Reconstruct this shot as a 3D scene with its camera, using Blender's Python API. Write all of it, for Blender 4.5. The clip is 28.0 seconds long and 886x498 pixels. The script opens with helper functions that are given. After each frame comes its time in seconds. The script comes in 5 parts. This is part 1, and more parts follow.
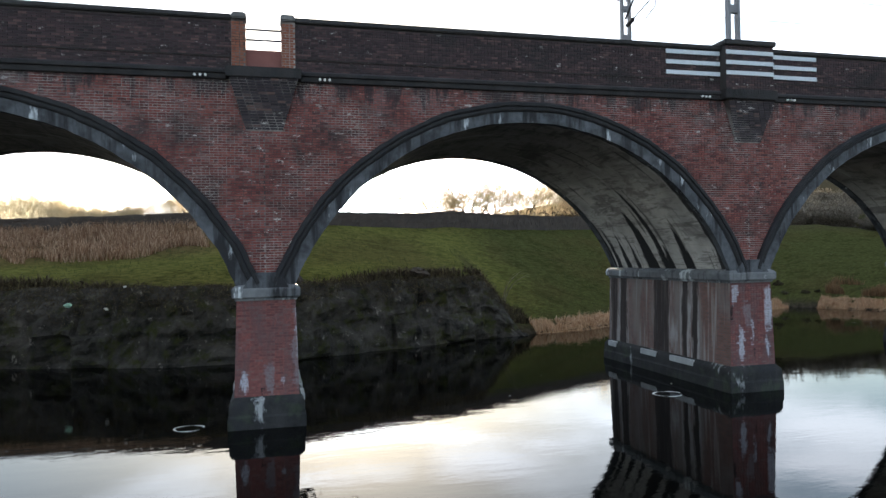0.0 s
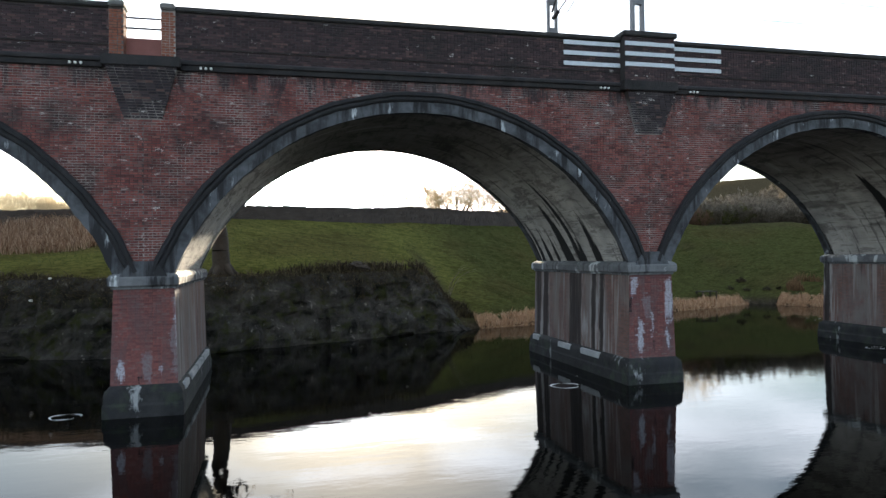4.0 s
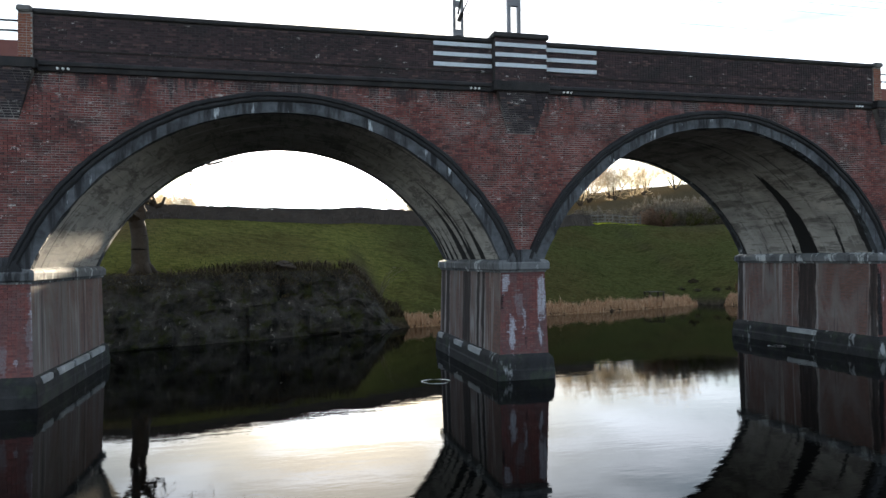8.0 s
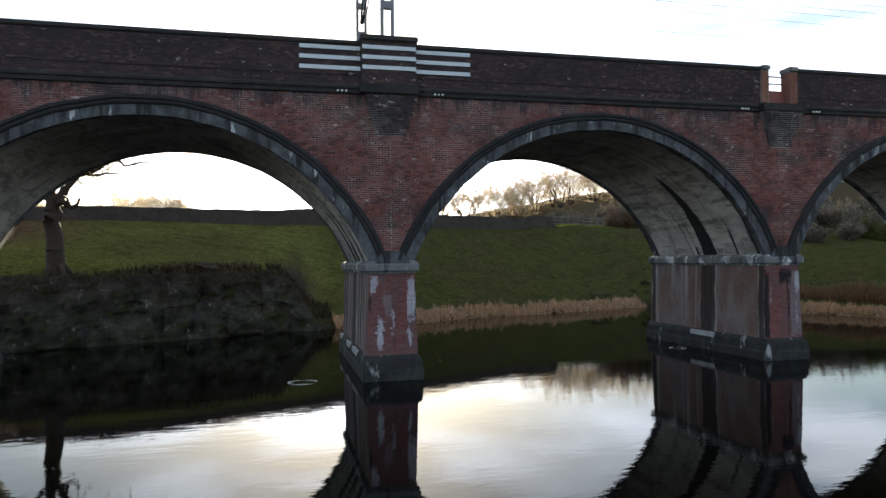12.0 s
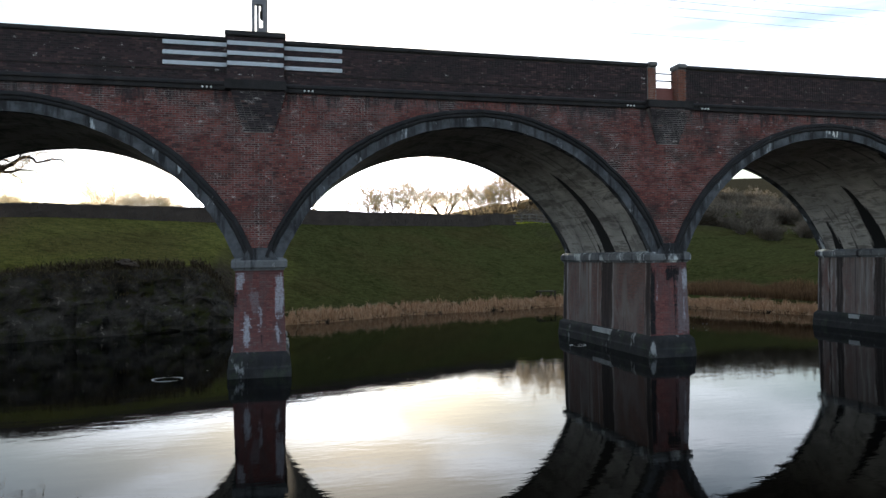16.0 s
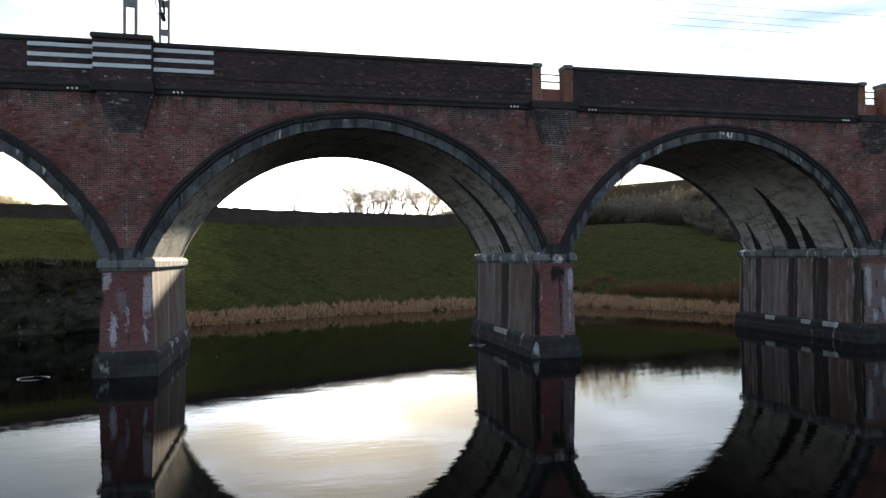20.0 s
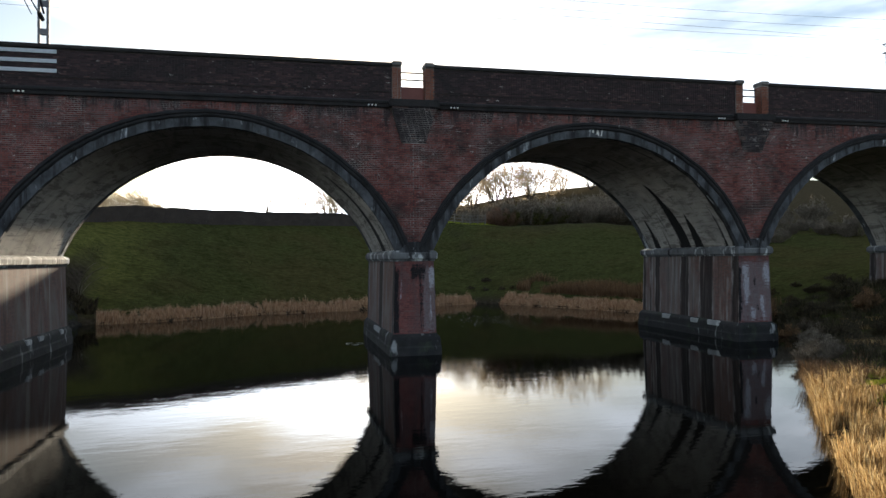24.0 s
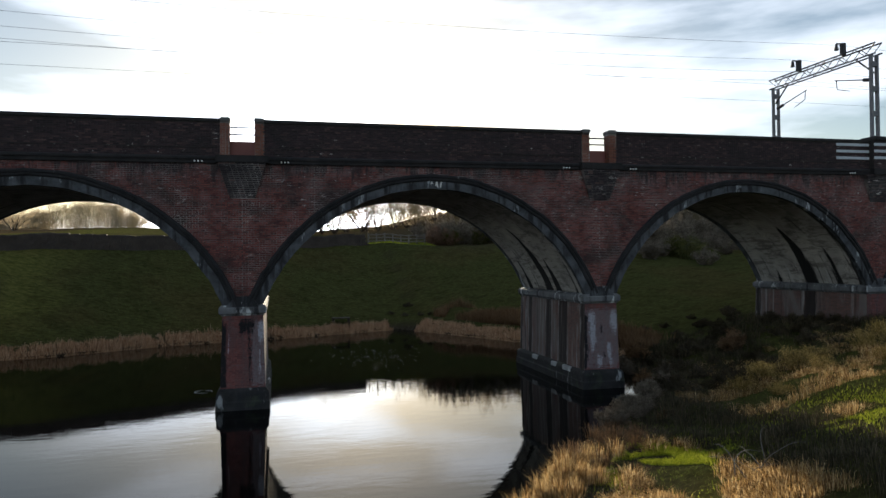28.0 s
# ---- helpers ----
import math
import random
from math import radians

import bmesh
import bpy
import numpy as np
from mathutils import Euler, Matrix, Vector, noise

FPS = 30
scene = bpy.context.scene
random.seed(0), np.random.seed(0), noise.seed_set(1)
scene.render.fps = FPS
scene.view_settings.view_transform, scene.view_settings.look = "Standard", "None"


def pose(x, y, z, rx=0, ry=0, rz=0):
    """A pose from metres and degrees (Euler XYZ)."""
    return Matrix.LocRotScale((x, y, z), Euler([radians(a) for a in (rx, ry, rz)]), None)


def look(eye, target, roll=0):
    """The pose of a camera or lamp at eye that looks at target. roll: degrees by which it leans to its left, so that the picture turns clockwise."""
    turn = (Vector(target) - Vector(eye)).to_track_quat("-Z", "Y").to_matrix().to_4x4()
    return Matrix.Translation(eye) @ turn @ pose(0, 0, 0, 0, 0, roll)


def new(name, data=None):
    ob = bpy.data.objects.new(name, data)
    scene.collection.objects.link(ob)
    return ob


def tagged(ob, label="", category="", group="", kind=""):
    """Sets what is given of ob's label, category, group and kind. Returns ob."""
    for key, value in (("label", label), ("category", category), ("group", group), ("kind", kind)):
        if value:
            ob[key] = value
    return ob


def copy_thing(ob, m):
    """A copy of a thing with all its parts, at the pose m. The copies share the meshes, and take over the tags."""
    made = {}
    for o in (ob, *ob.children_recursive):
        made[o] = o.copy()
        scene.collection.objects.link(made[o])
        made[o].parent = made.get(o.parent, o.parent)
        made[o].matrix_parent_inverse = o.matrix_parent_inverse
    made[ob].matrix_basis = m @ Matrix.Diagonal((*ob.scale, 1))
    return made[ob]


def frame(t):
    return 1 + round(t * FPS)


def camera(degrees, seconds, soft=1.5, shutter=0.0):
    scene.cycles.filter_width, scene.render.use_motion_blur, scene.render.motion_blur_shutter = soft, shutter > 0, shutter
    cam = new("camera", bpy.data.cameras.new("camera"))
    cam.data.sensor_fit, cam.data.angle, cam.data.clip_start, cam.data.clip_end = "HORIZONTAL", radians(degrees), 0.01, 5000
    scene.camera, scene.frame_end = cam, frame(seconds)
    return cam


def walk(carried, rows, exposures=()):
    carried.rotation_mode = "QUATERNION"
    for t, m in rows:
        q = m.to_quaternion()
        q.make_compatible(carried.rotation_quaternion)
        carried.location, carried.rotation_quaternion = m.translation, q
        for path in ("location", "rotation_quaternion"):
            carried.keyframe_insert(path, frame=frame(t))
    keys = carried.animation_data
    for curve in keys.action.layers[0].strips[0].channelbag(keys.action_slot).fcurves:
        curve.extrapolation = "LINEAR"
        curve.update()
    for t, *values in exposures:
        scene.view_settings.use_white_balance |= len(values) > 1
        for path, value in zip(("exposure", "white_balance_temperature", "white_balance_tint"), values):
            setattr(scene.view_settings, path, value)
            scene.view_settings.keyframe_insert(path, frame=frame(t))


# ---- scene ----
cam = camera(67.2, 28.0)
# seconds, eye x, y, z, yaw to the left from +y, pitch, roll
PATH = [
    (0, -16.08, -19.63, 4.68, -14.39, 0.83, -0.85),
    (0.5, -15.76, -19.70, 4.63, -14.40, 0.80, -0.83),
    (1, -15.40, -19.78, 4.59, -14.40, 0.78, -0.79),
    (1.5, -14.99, -19.88, 4.55, -14.39, 0.77, -0.75),
    (2, -14.57, -19.99, 4.51, -14.39, 0.76, -0.72),
    (2.5, -14.13, -20.11, 4.48, -14.40, 0.74, -0.70),
    (3, -13.67, -20.22, 4.44, -14.39, 0.72, -0.68),
    (3.5, -13.20, -20.33, 4.41, -14.38, 0.70, -0.66),
    (5.5, -11.22, -20.88, 4.29, -14.32, 0.69, -0.60),
    (6, -10.70, -21.07, 4.25, -14.32, 0.72, -0.60),
    (6.5, -10.18, -21.28, 4.21, -14.32, 0.77, -0.61),
    (7, -9.65, -21.48, 4.19, -14.32, 0.81, -0.61),
    (7.5, -9.11, -21.67, 4.18, -14.31, 0.84, -0.60),
    (8, -8.57, -21.86, 4.18, -14.30, 0.88, -0.59),
    (8.5, -8.04, -22.06, 4.17, -14.31, 0.92, -0.59),
    (9, -7.51, -22.25, 4.15, -14.33, 0.99, -0.59),
    (9.5, -6.94, -22.43, 4.12, -14.29, 1.06, -0.57),
    (10, -6.35, -22.59, 4.10, -14.18, 1.11, -0.54),
    (10.5, -5.76, -22.75, 4.09, -14.07, 1.14, -0.53),
    (11, -5.18, -22.89, 4.09, -14.01, 1.13, -0.54),
    (11.5, -4.63, -22.99, 4.11, -14.05, 1.08, -0.54),
    (12, -4.08, -23.08, 4.13, -14.10, 1.02, -0.52),
    (12.5, -3.50, -23.21, 4.12, -14.07, 0.97, -0.50),
    (14.5, -1.40, -23.69, 4.07, -14.41, 0.82, -0.50),
    (15, -0.82, -23.84, 4.06, -14.37, 0.82, -0.49),
    (15.5, -0.23, -23.99, 4.05, -14.29, 0.83, -0.48),
    (16, 0.38, -24.15, 4.06, -14.19, 0.83, -0.47),
    (16.5, 0.99, -24.31, 4.07, -14.08, 0.81, -0.45),
    (17, 1.59, -24.46, 4.10, -13.98, 0.77, -0.43),
    (17.5, 2.18, -24.62, 4.11, -13.92, 0.75, -0.42),
    (18, 2.75, -24.78, 4.12, -13.88, 0.74, -0.41),
    (18.5, 3.32, -24.94, 4.11, -13.85, 0.74, -0.41),
    (19, 3.90, -25.11, 4.10, -13.82, 0.75, -0.40),
    (19.5, 4.49, -25.27, 4.08, -13.79, 0.78, -0.40),
    (20, 5.09, -25.43, 4.06, -13.76, 0.79, -0.39),
    (20.5, 5.71, -25.58, 4.05, -13.72, 0.79, -0.38),
    (21, 6.33, -25.74, 4.04, -13.69, 0.79, -0.38),
    (21.5, 6.98, -25.90, 4.01, -13.66, 0.80, -0.39),
    (23.5, 9.92, -26.59, 3.94, -13.65, 0.83, -0.43),
    (24, 10.71, -26.81, 3.91, -13.61, 0.86, -0.44),
    (24.5, 11.53, -27.04, 3.88, -13.56, 0.89, -0.46),
    (25, 12.35, -27.27, 3.90, -13.54, 0.91, -0.48),
    (25.5, 13.17, -27.48, 4.01, -13.58, 0.92, -0.50),
    (26, 13.99, -27.69, 4.25, -13.68, 0.91, -0.51),
    (26.5, 14.81, -27.91, 4.62, -13.78, 0.88, -0.50),
    (27, 15.65, -28.15, 5.06, -13.88, 0.87, -0.49),
    (27.5, 16.49, -28.40, 5.53, -13.95, 0.91, -0.47),
    (28, 17.36, -28.65, 6.02, -13.99, 1.00, -0.49),
]
walk_rows = []
for sec, ex, ey, ez, yaw, pitch, roll in PATH:
    ya, pi_ = radians(yaw), radians(pitch)
    ahead = Vector((-math.sin(ya) * math.cos(pi_), math.cos(ya) * math.cos(pi_), math.sin(pi_)))
    walk_rows.append((sec, look((ex, ey, ez), Vector((ex, ey, ez)) + 10 * ahead, roll)))
walk(cam, walk_rows, [(0, 2.3), (6, 2.2), (12, 1.86), (17, 1.72), (21, 1.6), (25, 1.27), (28, 0.9)])

# ---- world and sun ----
SUN_AZ, SUN_EL = radians(6.5), radians(9.2)      # to the right of +y, above the horizon
world = bpy.data.worlds.new("sky")
scene.world = world
world.use_nodes = True
wt = world.node_tree
wt.nodes.clear()
w_out = wt.nodes.new("ShaderNodeOutputWorld")
w_bg = wt.nodes.new("ShaderNodeBackground")
w_sky = wt.nodes.new("ShaderNodeTexSky")
w_sky.sky_type = 'NISHITA'
w_sky.sun_disc = False
w_sky.sun_elevation = SUN_EL
w_sky.sun_rotation = SUN_AZ
w_sky.air_density, w_sky.dust_density, w_sky.ozone_density = 1.0, 0.9, 1.2
w_tc = wt.nodes.new("ShaderNodeTexCoord")
w_map = wt.nodes.new("ShaderNodeMapping")
w_map.inputs["Scale"].default_value = (1.0, 1.0, 5.0)
w_map.inputs["Rotation"].default_value = (0.0, radians(4), 0.3)
w_noise = wt.nodes.new("ShaderNodeTexNoise")
w_noise.inputs["Scale"].default_value, w_noise.inputs["Detail"].default_value = 2.6, 7.0
w_ramp = wt.nodes.new("ShaderNodeValToRGB")
w_ramp.color_ramp.elements[0].position, w_ramp.color_ramp.elements[1].position = 0.44, 0.62
w_mix = wt.nodes.new("ShaderNodeMix")
w_mix.data_type = 'RGBA'
w_gain = wt.nodes.new("ShaderNodeMix")
w_gain.data_type = 'RGBA'
w_gain.blend_type = 'ADD'
w_gain.inputs["Factor"].default_value = 1.0
w_hsv = wt.nodes.new("ShaderNodeHueSaturation")
w_hsv.inputs["Saturation"].default_value, w_hsv.inputs["Value"].default_value = 0.06, 1.15
wt.links.new(w_tc.outputs["Generated"], w_map.inputs["Vector"])
wt.links.new(w_map.outputs["Vector"], w_noise.inputs["Vector"])
w_dot = wt.nodes.new("ShaderNodeVectorMath")
w_dot.operation = 'DOT_PRODUCT'
w_dot.inputs[1].default_value = (math.sin(SUN_AZ) * math.cos(SUN_EL), math.cos(SUN_AZ) * math.cos(SUN_EL), math.sin(SUN_EL))
w_bank = wt.nodes.new("ShaderNodeMath")
w_bank.operation = 'MULTIPLY_ADD'
w_bank.inputs[1].default_value, w_bank.inputs[2].default_value = 1.1, -1.0
w_thick = wt.nodes.new("ShaderNodeMath")
wt.links.new(w_tc.outputs["Generated"], w_dot.inputs[0])
wt.links.new(w_dot.outputs["Value"], w_bank.inputs[0])
w_floor = wt.nodes.new("ShaderNodeMath")
w_floor.operation = 'MAXIMUM'
w_floor.inputs[1].default_value = -0.02
wt.links.new(w_bank.outputs[0], w_floor.inputs[0])
wt.links.new(w_floor.outputs[0], w_thick.inputs[0])
wt.links.new(w_noise.outputs["Fac"], w_thick.inputs[1])
wt.links.new(w_thick.outputs[0], w_ramp.inputs["Fac"])
wt.links.new(w_sky.outputs["Color"], w_hsv.inputs["Color"])
wt.links.new(w_hsv.outputs["Color"], w_gain.inputs["A"])
w_gain.inputs["B"].default_value = (2.2, 2.35, 2.55, 1)
wt.links.new(w_ramp.outputs["Color"], w_mix.inputs["Factor"])
w_pale = wt.nodes.new("ShaderNodeHueSaturation")
w_pale.inputs["Saturation"].default_value, w_pale.inputs["Value"].default_value = 0.9, 0.84
wt.links.new(w_sky.outputs["Color"], w_pale.inputs["Color"])
wt.links.new(w_pale.outputs["Color"], w_mix.inputs["A"])
wt.links.new(w_gain.outputs["Result"], w_mix.inputs["B"])
w_veil = wt.nodes.new("ShaderNodeMix")
w_veil.data_type = 'RGBA'
w_veil.blend_type = 'DARKEN'
w_veil.inputs["Factor"].default_value = 1.0
w_veil.inputs["B"].default_value = (52.0, 51.0, 49.0, 1)
wt.links.new(w_mix.outputs["Result"], w_veil.inputs["A"])
w_cool = wt.nodes.new("ShaderNodeMix")
w_cool.data_type = 'RGBA'
w_cool.blend_type = 'MULTIPLY'
w_cool.inputs["Factor"].default_value = 1.0
w_cool.inputs["B"].default_value = (0.93, 1.0, 1.095, 1)
wt.links.new(w_veil.outputs["Result"], w_cool.inputs["A"])
wt.links.new(w_cool.outputs["Result"], w_bg.inputs["Color"])
w_bg.inputs["Strength"].default_value = 0.086
wt.links.new(w_bg.outputs["Background"], w_out.inputs["Surface"])

sun = new("sun", bpy.data.lights.new("sun", 'SUN'))
sun.data.energy, sun.data.angle, sun.data.color = 5.0, radians(1.0), (1.0, 0.85, 0.64)
to_sun = Vector((math.sin(SUN_AZ) * math.cos(SUN_EL), math.cos(SUN_AZ) * math.cos(SUN_EL), math.sin(SUN_EL)))
sun.matrix_world = look(to_sun * 200, (0, 0, 0))


# ---- the viaduct's line ----
GRADE = 0.008                 # the line climbs along +x
BAY, FIRST = 16.12, -0.13     # pier spacing and the centre of one pier
PIERS = [FIRST + BAY * k for k in range(-3, 5)]


# ---- materials ----
class Nodes:
    """A small writer of node materials."""

    def __init__(self, name, rough=0.85, spec=0.3):
        self.m = bpy.data.materials.new(name)
        self.m.use_nodes = True
        self.t = self.m.node_tree
        self.bsdf = self.t.nodes["Principled BSDF"]
        self.bsdf.inputs["Roughness"].default_value = rough
        self.bsdf.inputs["Specular IOR Level"].default_value = spec
        self.obj = self.add("ShaderNodeTexCoord").outputs["Object"]

    def add(self, kind, **inputs):
        n = self.t.nodes.new(kind)
        for key, value in inputs.items():
            key = key.replace("_", " ")
            if isinstance(value, bpy.types.NodeSocket):
                self.t.links.new(value, n.inputs[key])
            else:
                n.inputs[key].default_value = value
        return n

    def stretched(self, scale, offset=(0, 0, 0), vec=None):
        return self.add("ShaderNodeMapping", Vector=vec or self.obj, Scale=scale, Location=offset).outputs["Vector"]

    def noise(self, scale, detail=4.0, rough=0.55, vec=None, distort=0.0):
        return self.add("ShaderNodeTexNoise", Vector=vec or self.obj, Scale=scale, Detail=detail, Roughness=rough,
                        Distortion=distort).outputs["Fac"]

    def steps(self, fac, stops, ease='LINEAR'):
        n = self.add("ShaderNodeValToRGB", Fac=fac)
        ramp = n.color_ramp
        ramp.interpolation = ease
        while len(ramp.elements) < len(stops):
            ramp.elements.new(0.5)
        for e, (p, c) in zip(ramp.elements, stops):
            e.position = p
            e.color = (c, c, c, 1) if isinstance(c, (int, float)) else (*c, 1)
        return n.outputs["Color"]

    def mask(self, fac, lo, hi):
        return self.steps(fac, [(lo, 0.0), (hi, 1.0)])

    def mix(self, fac, a, b, kind='MIX'):
        n = self.t.nodes.new("ShaderNodeMix")
        n.data_type, n.blend_type = 'RGBA', kind
        for key, value in (("Factor", fac), ("A", a), ("B", b)):
            if isinstance(value, bpy.types.NodeSocket):
                self.t.links.new(value, n.inputs[key])
            elif key == "Factor":
                n.inputs[key].default_value = value
            else:
                n.inputs[key].default_value = (*value, 1)
        return n.outputs["Result"]

    def math(self, op, a, b=0.0):
        n = self.t.nodes.new("ShaderNodeMath")
        n.operation = op
        for k, value in enumerate((a, b)):
            if isinstance(value, bpy.types.NodeSocket):
                self.t.links.new(value, n.inputs[k])
            else:
                n.inputs[k].default_value = value
        return n.outputs[0]

    def island(self):
        a = self.add("ShaderNodeNewGeometry").outputs["Random Per Island"]
        b = self.add("ShaderNodeObjectInfo").outputs["Random"]
        return self.math('FRACT', self.math('ADD', a, b))

    def axis(self, name):
        return self.add("ShaderNodeSeparateXYZ", Vector=self.obj).outputs[name]

    def world_pos(self):
        self.obj = self.add("ShaderNodeNewGeometry").outputs["Position"]
        return self

    def colour(self, socket):
        self.t.links.new(socket, self.bsdf.inputs["Base Color"])
        return self

    def bump(self, height, strength=0.4, distance=0.02):
        n = self.add("ShaderNodeBump", Height=height, Strength=strength, Distance=distance)
        self.t.links.new(n.outputs["Normal"], self.bsdf.inputs["Normal"])
        return self


def smear(n, px, x0, x1, z0, z1, seed):
    """Mask of a ragged upright stain on a pier's face, x measured from the pier's centre."""
    wob = n.math('MULTIPLY', n.math('SUBTRACT', n.noise(1.0, 5, 0.7, n.stretched((3.0, 3.0, 0.8), (seed, 0, seed))), 0.5), 0.5)
    inside = n.math('SUBTRACT', (x1 - x0) / 2 + 0.5, n.math('ABSOLUTE', n.math('SUBTRACT', n.math('ADD', n.axis("X"), wob), px + (x0 + x1) / 2)))
    z = n.math('DIVIDE', n.axis("Z"), 10.0)
    tall = n.steps(z, [(z0 / 10 - 0.03, 0.0), (z0 / 10 + 0.04, 1.0), (z1 / 10 - 0.03, 1.0), (z1 / 10 + 0.02, 0.0)])
    worn = n.noise(1.0, 7, 0.75, n.stretched((8.0, 8.0, 1.5), (2 * seed, 0, 5)), 0.4)
    m = n.math('MULTIPLY', n.mask(inside, 0.42, 0.60), tall)
    each = n.math('MULTIPLY', n.island(), 0.16)
    return n.mask(n.math('ADD', n.math('ADD', n.math('MULTIPLY', m, 0.42), each), n.math('MULTIPLY', worn, 0.6)), 0.62, 0.73)


# stains on the faces of the piers: tone, x0, x1, z0, z1
LIME, GREY, INK = (0.40, 0.42, 0.47), (0.17, 0.15, 0.16), (0.013, 0.012, 0.014)
FACE_RUNS = {
    -1: [(GREY, 0.70, 0.95, 0.8, 3.8), (LIME, 0.78, 0.9, 1.6, 3.6), (GREY, -0.1, 0.25, 0.8, 1.9), (LIME, -0.75, -0.5, 0.8, 1.7), (INK, -0.2, 0.0, 0.7, 1.1), (LIME, 0.35, 0.5, 1.0, 1.4)],
    0: [(LIME, -0.85, -0.45, 2.9, 3.75), (GREY, -0.36, 0.05, 2.0, 3.15), (LIME, -0.6, -0.28, 0.9, 2.3), (LIME, 0.48, 0.86, 1.9, 3.7), (LIME, 0.5, 0.72, 0.95, 2.0), (LIME, -0.05, 0.12, 1.4, 2.6),
        (INK, -0.92, -0.72, 2.2, 3.1), (INK, 0.0, 0.16, 0.9, 1.7)],
    1: [(GREY, 0.3, 0.9, 0.8, 3.7), (LIME, 0.55, 0.88, 2.6, 3.7), (LIME, 0.6, 0.75, 1.2, 2.6), (INK, -0.95, -0.62, 0.7, 3.7), (INK, -0.2, 0.48, 2.95, 3.8), (INK, 0.22, 0.36, 0.8, 3.2), (LIME, -0.62, -0.5, 2.0, 3.3)],
    2: [(GREY, -0.9, 0.9, 0.8, 3.8), (LIME, -0.62, -0.3, 1.6, 3.7), (LIME, 0.45, 0.85, 2.5, 3.7), (LIME, 0.3, 0.6, 0.9, 2.2), (INK, -0.95, -0.68, 0.8, 3.6), (INK, -0.12, 0.1, 2.4, 3.0), (INK, 0.1, 0.25, 1.2, 1.8), (LIME, -0.3, 0.1, 0.9, 1.6)],
}


def brick_unit(name, stops, soot, chalk, soot_colour=(0.022, 0.02, 0.021), face=None, bloom=False):
    """Single bricks: a colour of its own for each, with soot and lime bloom lying over many."""
    n = Nodes(name, 0.88).world_pos()
    c = n.steps(n.island(), stops)
    c = n.mix(n.mask(n.noise(14, 3), 0.35, 0.75), c, n.mix(0.45, c, (0.05, 0.03, 0.028)))
    big = n.noise(0.42, 5, 0.62, n.stretched((1.0, 1.0, 1.5)), 0.6)
    c = n.mix(n.mask(big, soot, soot + 0.14), c, n.mix(0.78, c, soot_colour))
    lime = n.noise(2.3, 6, 0.72, n.stretched((1.0, 1.0, 2.4), (7, 0, 3)))
    c = n.mix(n.math('MULTIPLY', n.mask(lime, chalk, chalk + 0.04), n.mask(n.noise(0.35, 2), 0.40, 0.55)), c, (0.45, 0.42, 0.40))
    if bloom:
        # lime bloom along the courses high on the wall, a few pale scars lower down
        high = n.mask(n.math('DIVIDE', n.axis("Z"), 12.0), 0.64, 0.80)
        band = n.math('MULTIPLY', high, n.mask(n.noise(0.8, 5, 0.65, n.stretched((1, 1, 1.6), (2, 0, 6))), 0.47, 0.64))
        c = n.mix(n.math('MULTIPLY', band, 0.4), c, (0.19, 0.16, 0.16))
        rows = n.noise(1.0, 5, 0.75, n.stretched((2.2, 2.2, 15.0), (3, 0, 8)))
        c = n.mix(n.math('MULTIPLY', n.mask(rows, 0.58, 0.63), n.math('MULTIPLY', n.math('ADD', high, 0.12), n.mask(n.noise(0.55, 4, 0.6, n.stretched((1, 1, 1.6), (6, 0, 2))), 0.44, 0.56))), c, (0.40, 0.375, 0.37))
        spot = n.noise(9.0, 3, 0.6, n.stretched((1.0, 1.0, 2.6), (1, 0, 4)))
        c = n.mix(n.math('MULTIPLY', n.mask(spot, 0.67, 0.71), n.mask(n.noise(0.5, 3), 0.46, 0.60)), c, (0.5, 0.48, 0.46))
        # black drips below the string course
        drip = n.math('ADD', n.noise(1.0, 6, 0.72, n.stretched((2.4, 2.4, 0.35), (9, 0, 3)), 0.3), n.math('MULTIPLY', n.math('SUBTRACT', n.math('SUBTRACT', n.axis("Z"), n.math('MULTIPLY', n.axis("X"), GRADE)), 9.3), 0.2))
        c = n.mix(n.math('MULTIPLY', n.mask(drip, 0.56, 0.64), 0.86), c, (0.028, 0.024, 0.028))
    if face is not None:
        grime = n.noise(1.0, 6, 0.7, n.stretched((2.2, 2.2, 0.5), (3 + face, 0, 5)), 0.5)
        c = n.mix(n.math('MULTIPLY', n.mask(grime, 0.44, 0.62), 0.65), c, (0.085, 0.065, 0.068))
        speck = n.mask(n.noise(17, 5, 0.75), 0.28, 0.56)
        for q, (tone, x0, x1, z0, z1) in enumerate(FACE_RUNS.get(face, [])):
            m = smear(n, FIRST + BAY * face, x0, x1, z0, z1, 3 * q + 11 * face)
            c = n.mix(m if tone is INK else n.math('MULTIPLY', m, n.math('MULTIPLY', speck, 0.85)), c, tone)
    n.colour(c).bump(n.noise(60, 3), 0.3, 0.006)
    return n.m


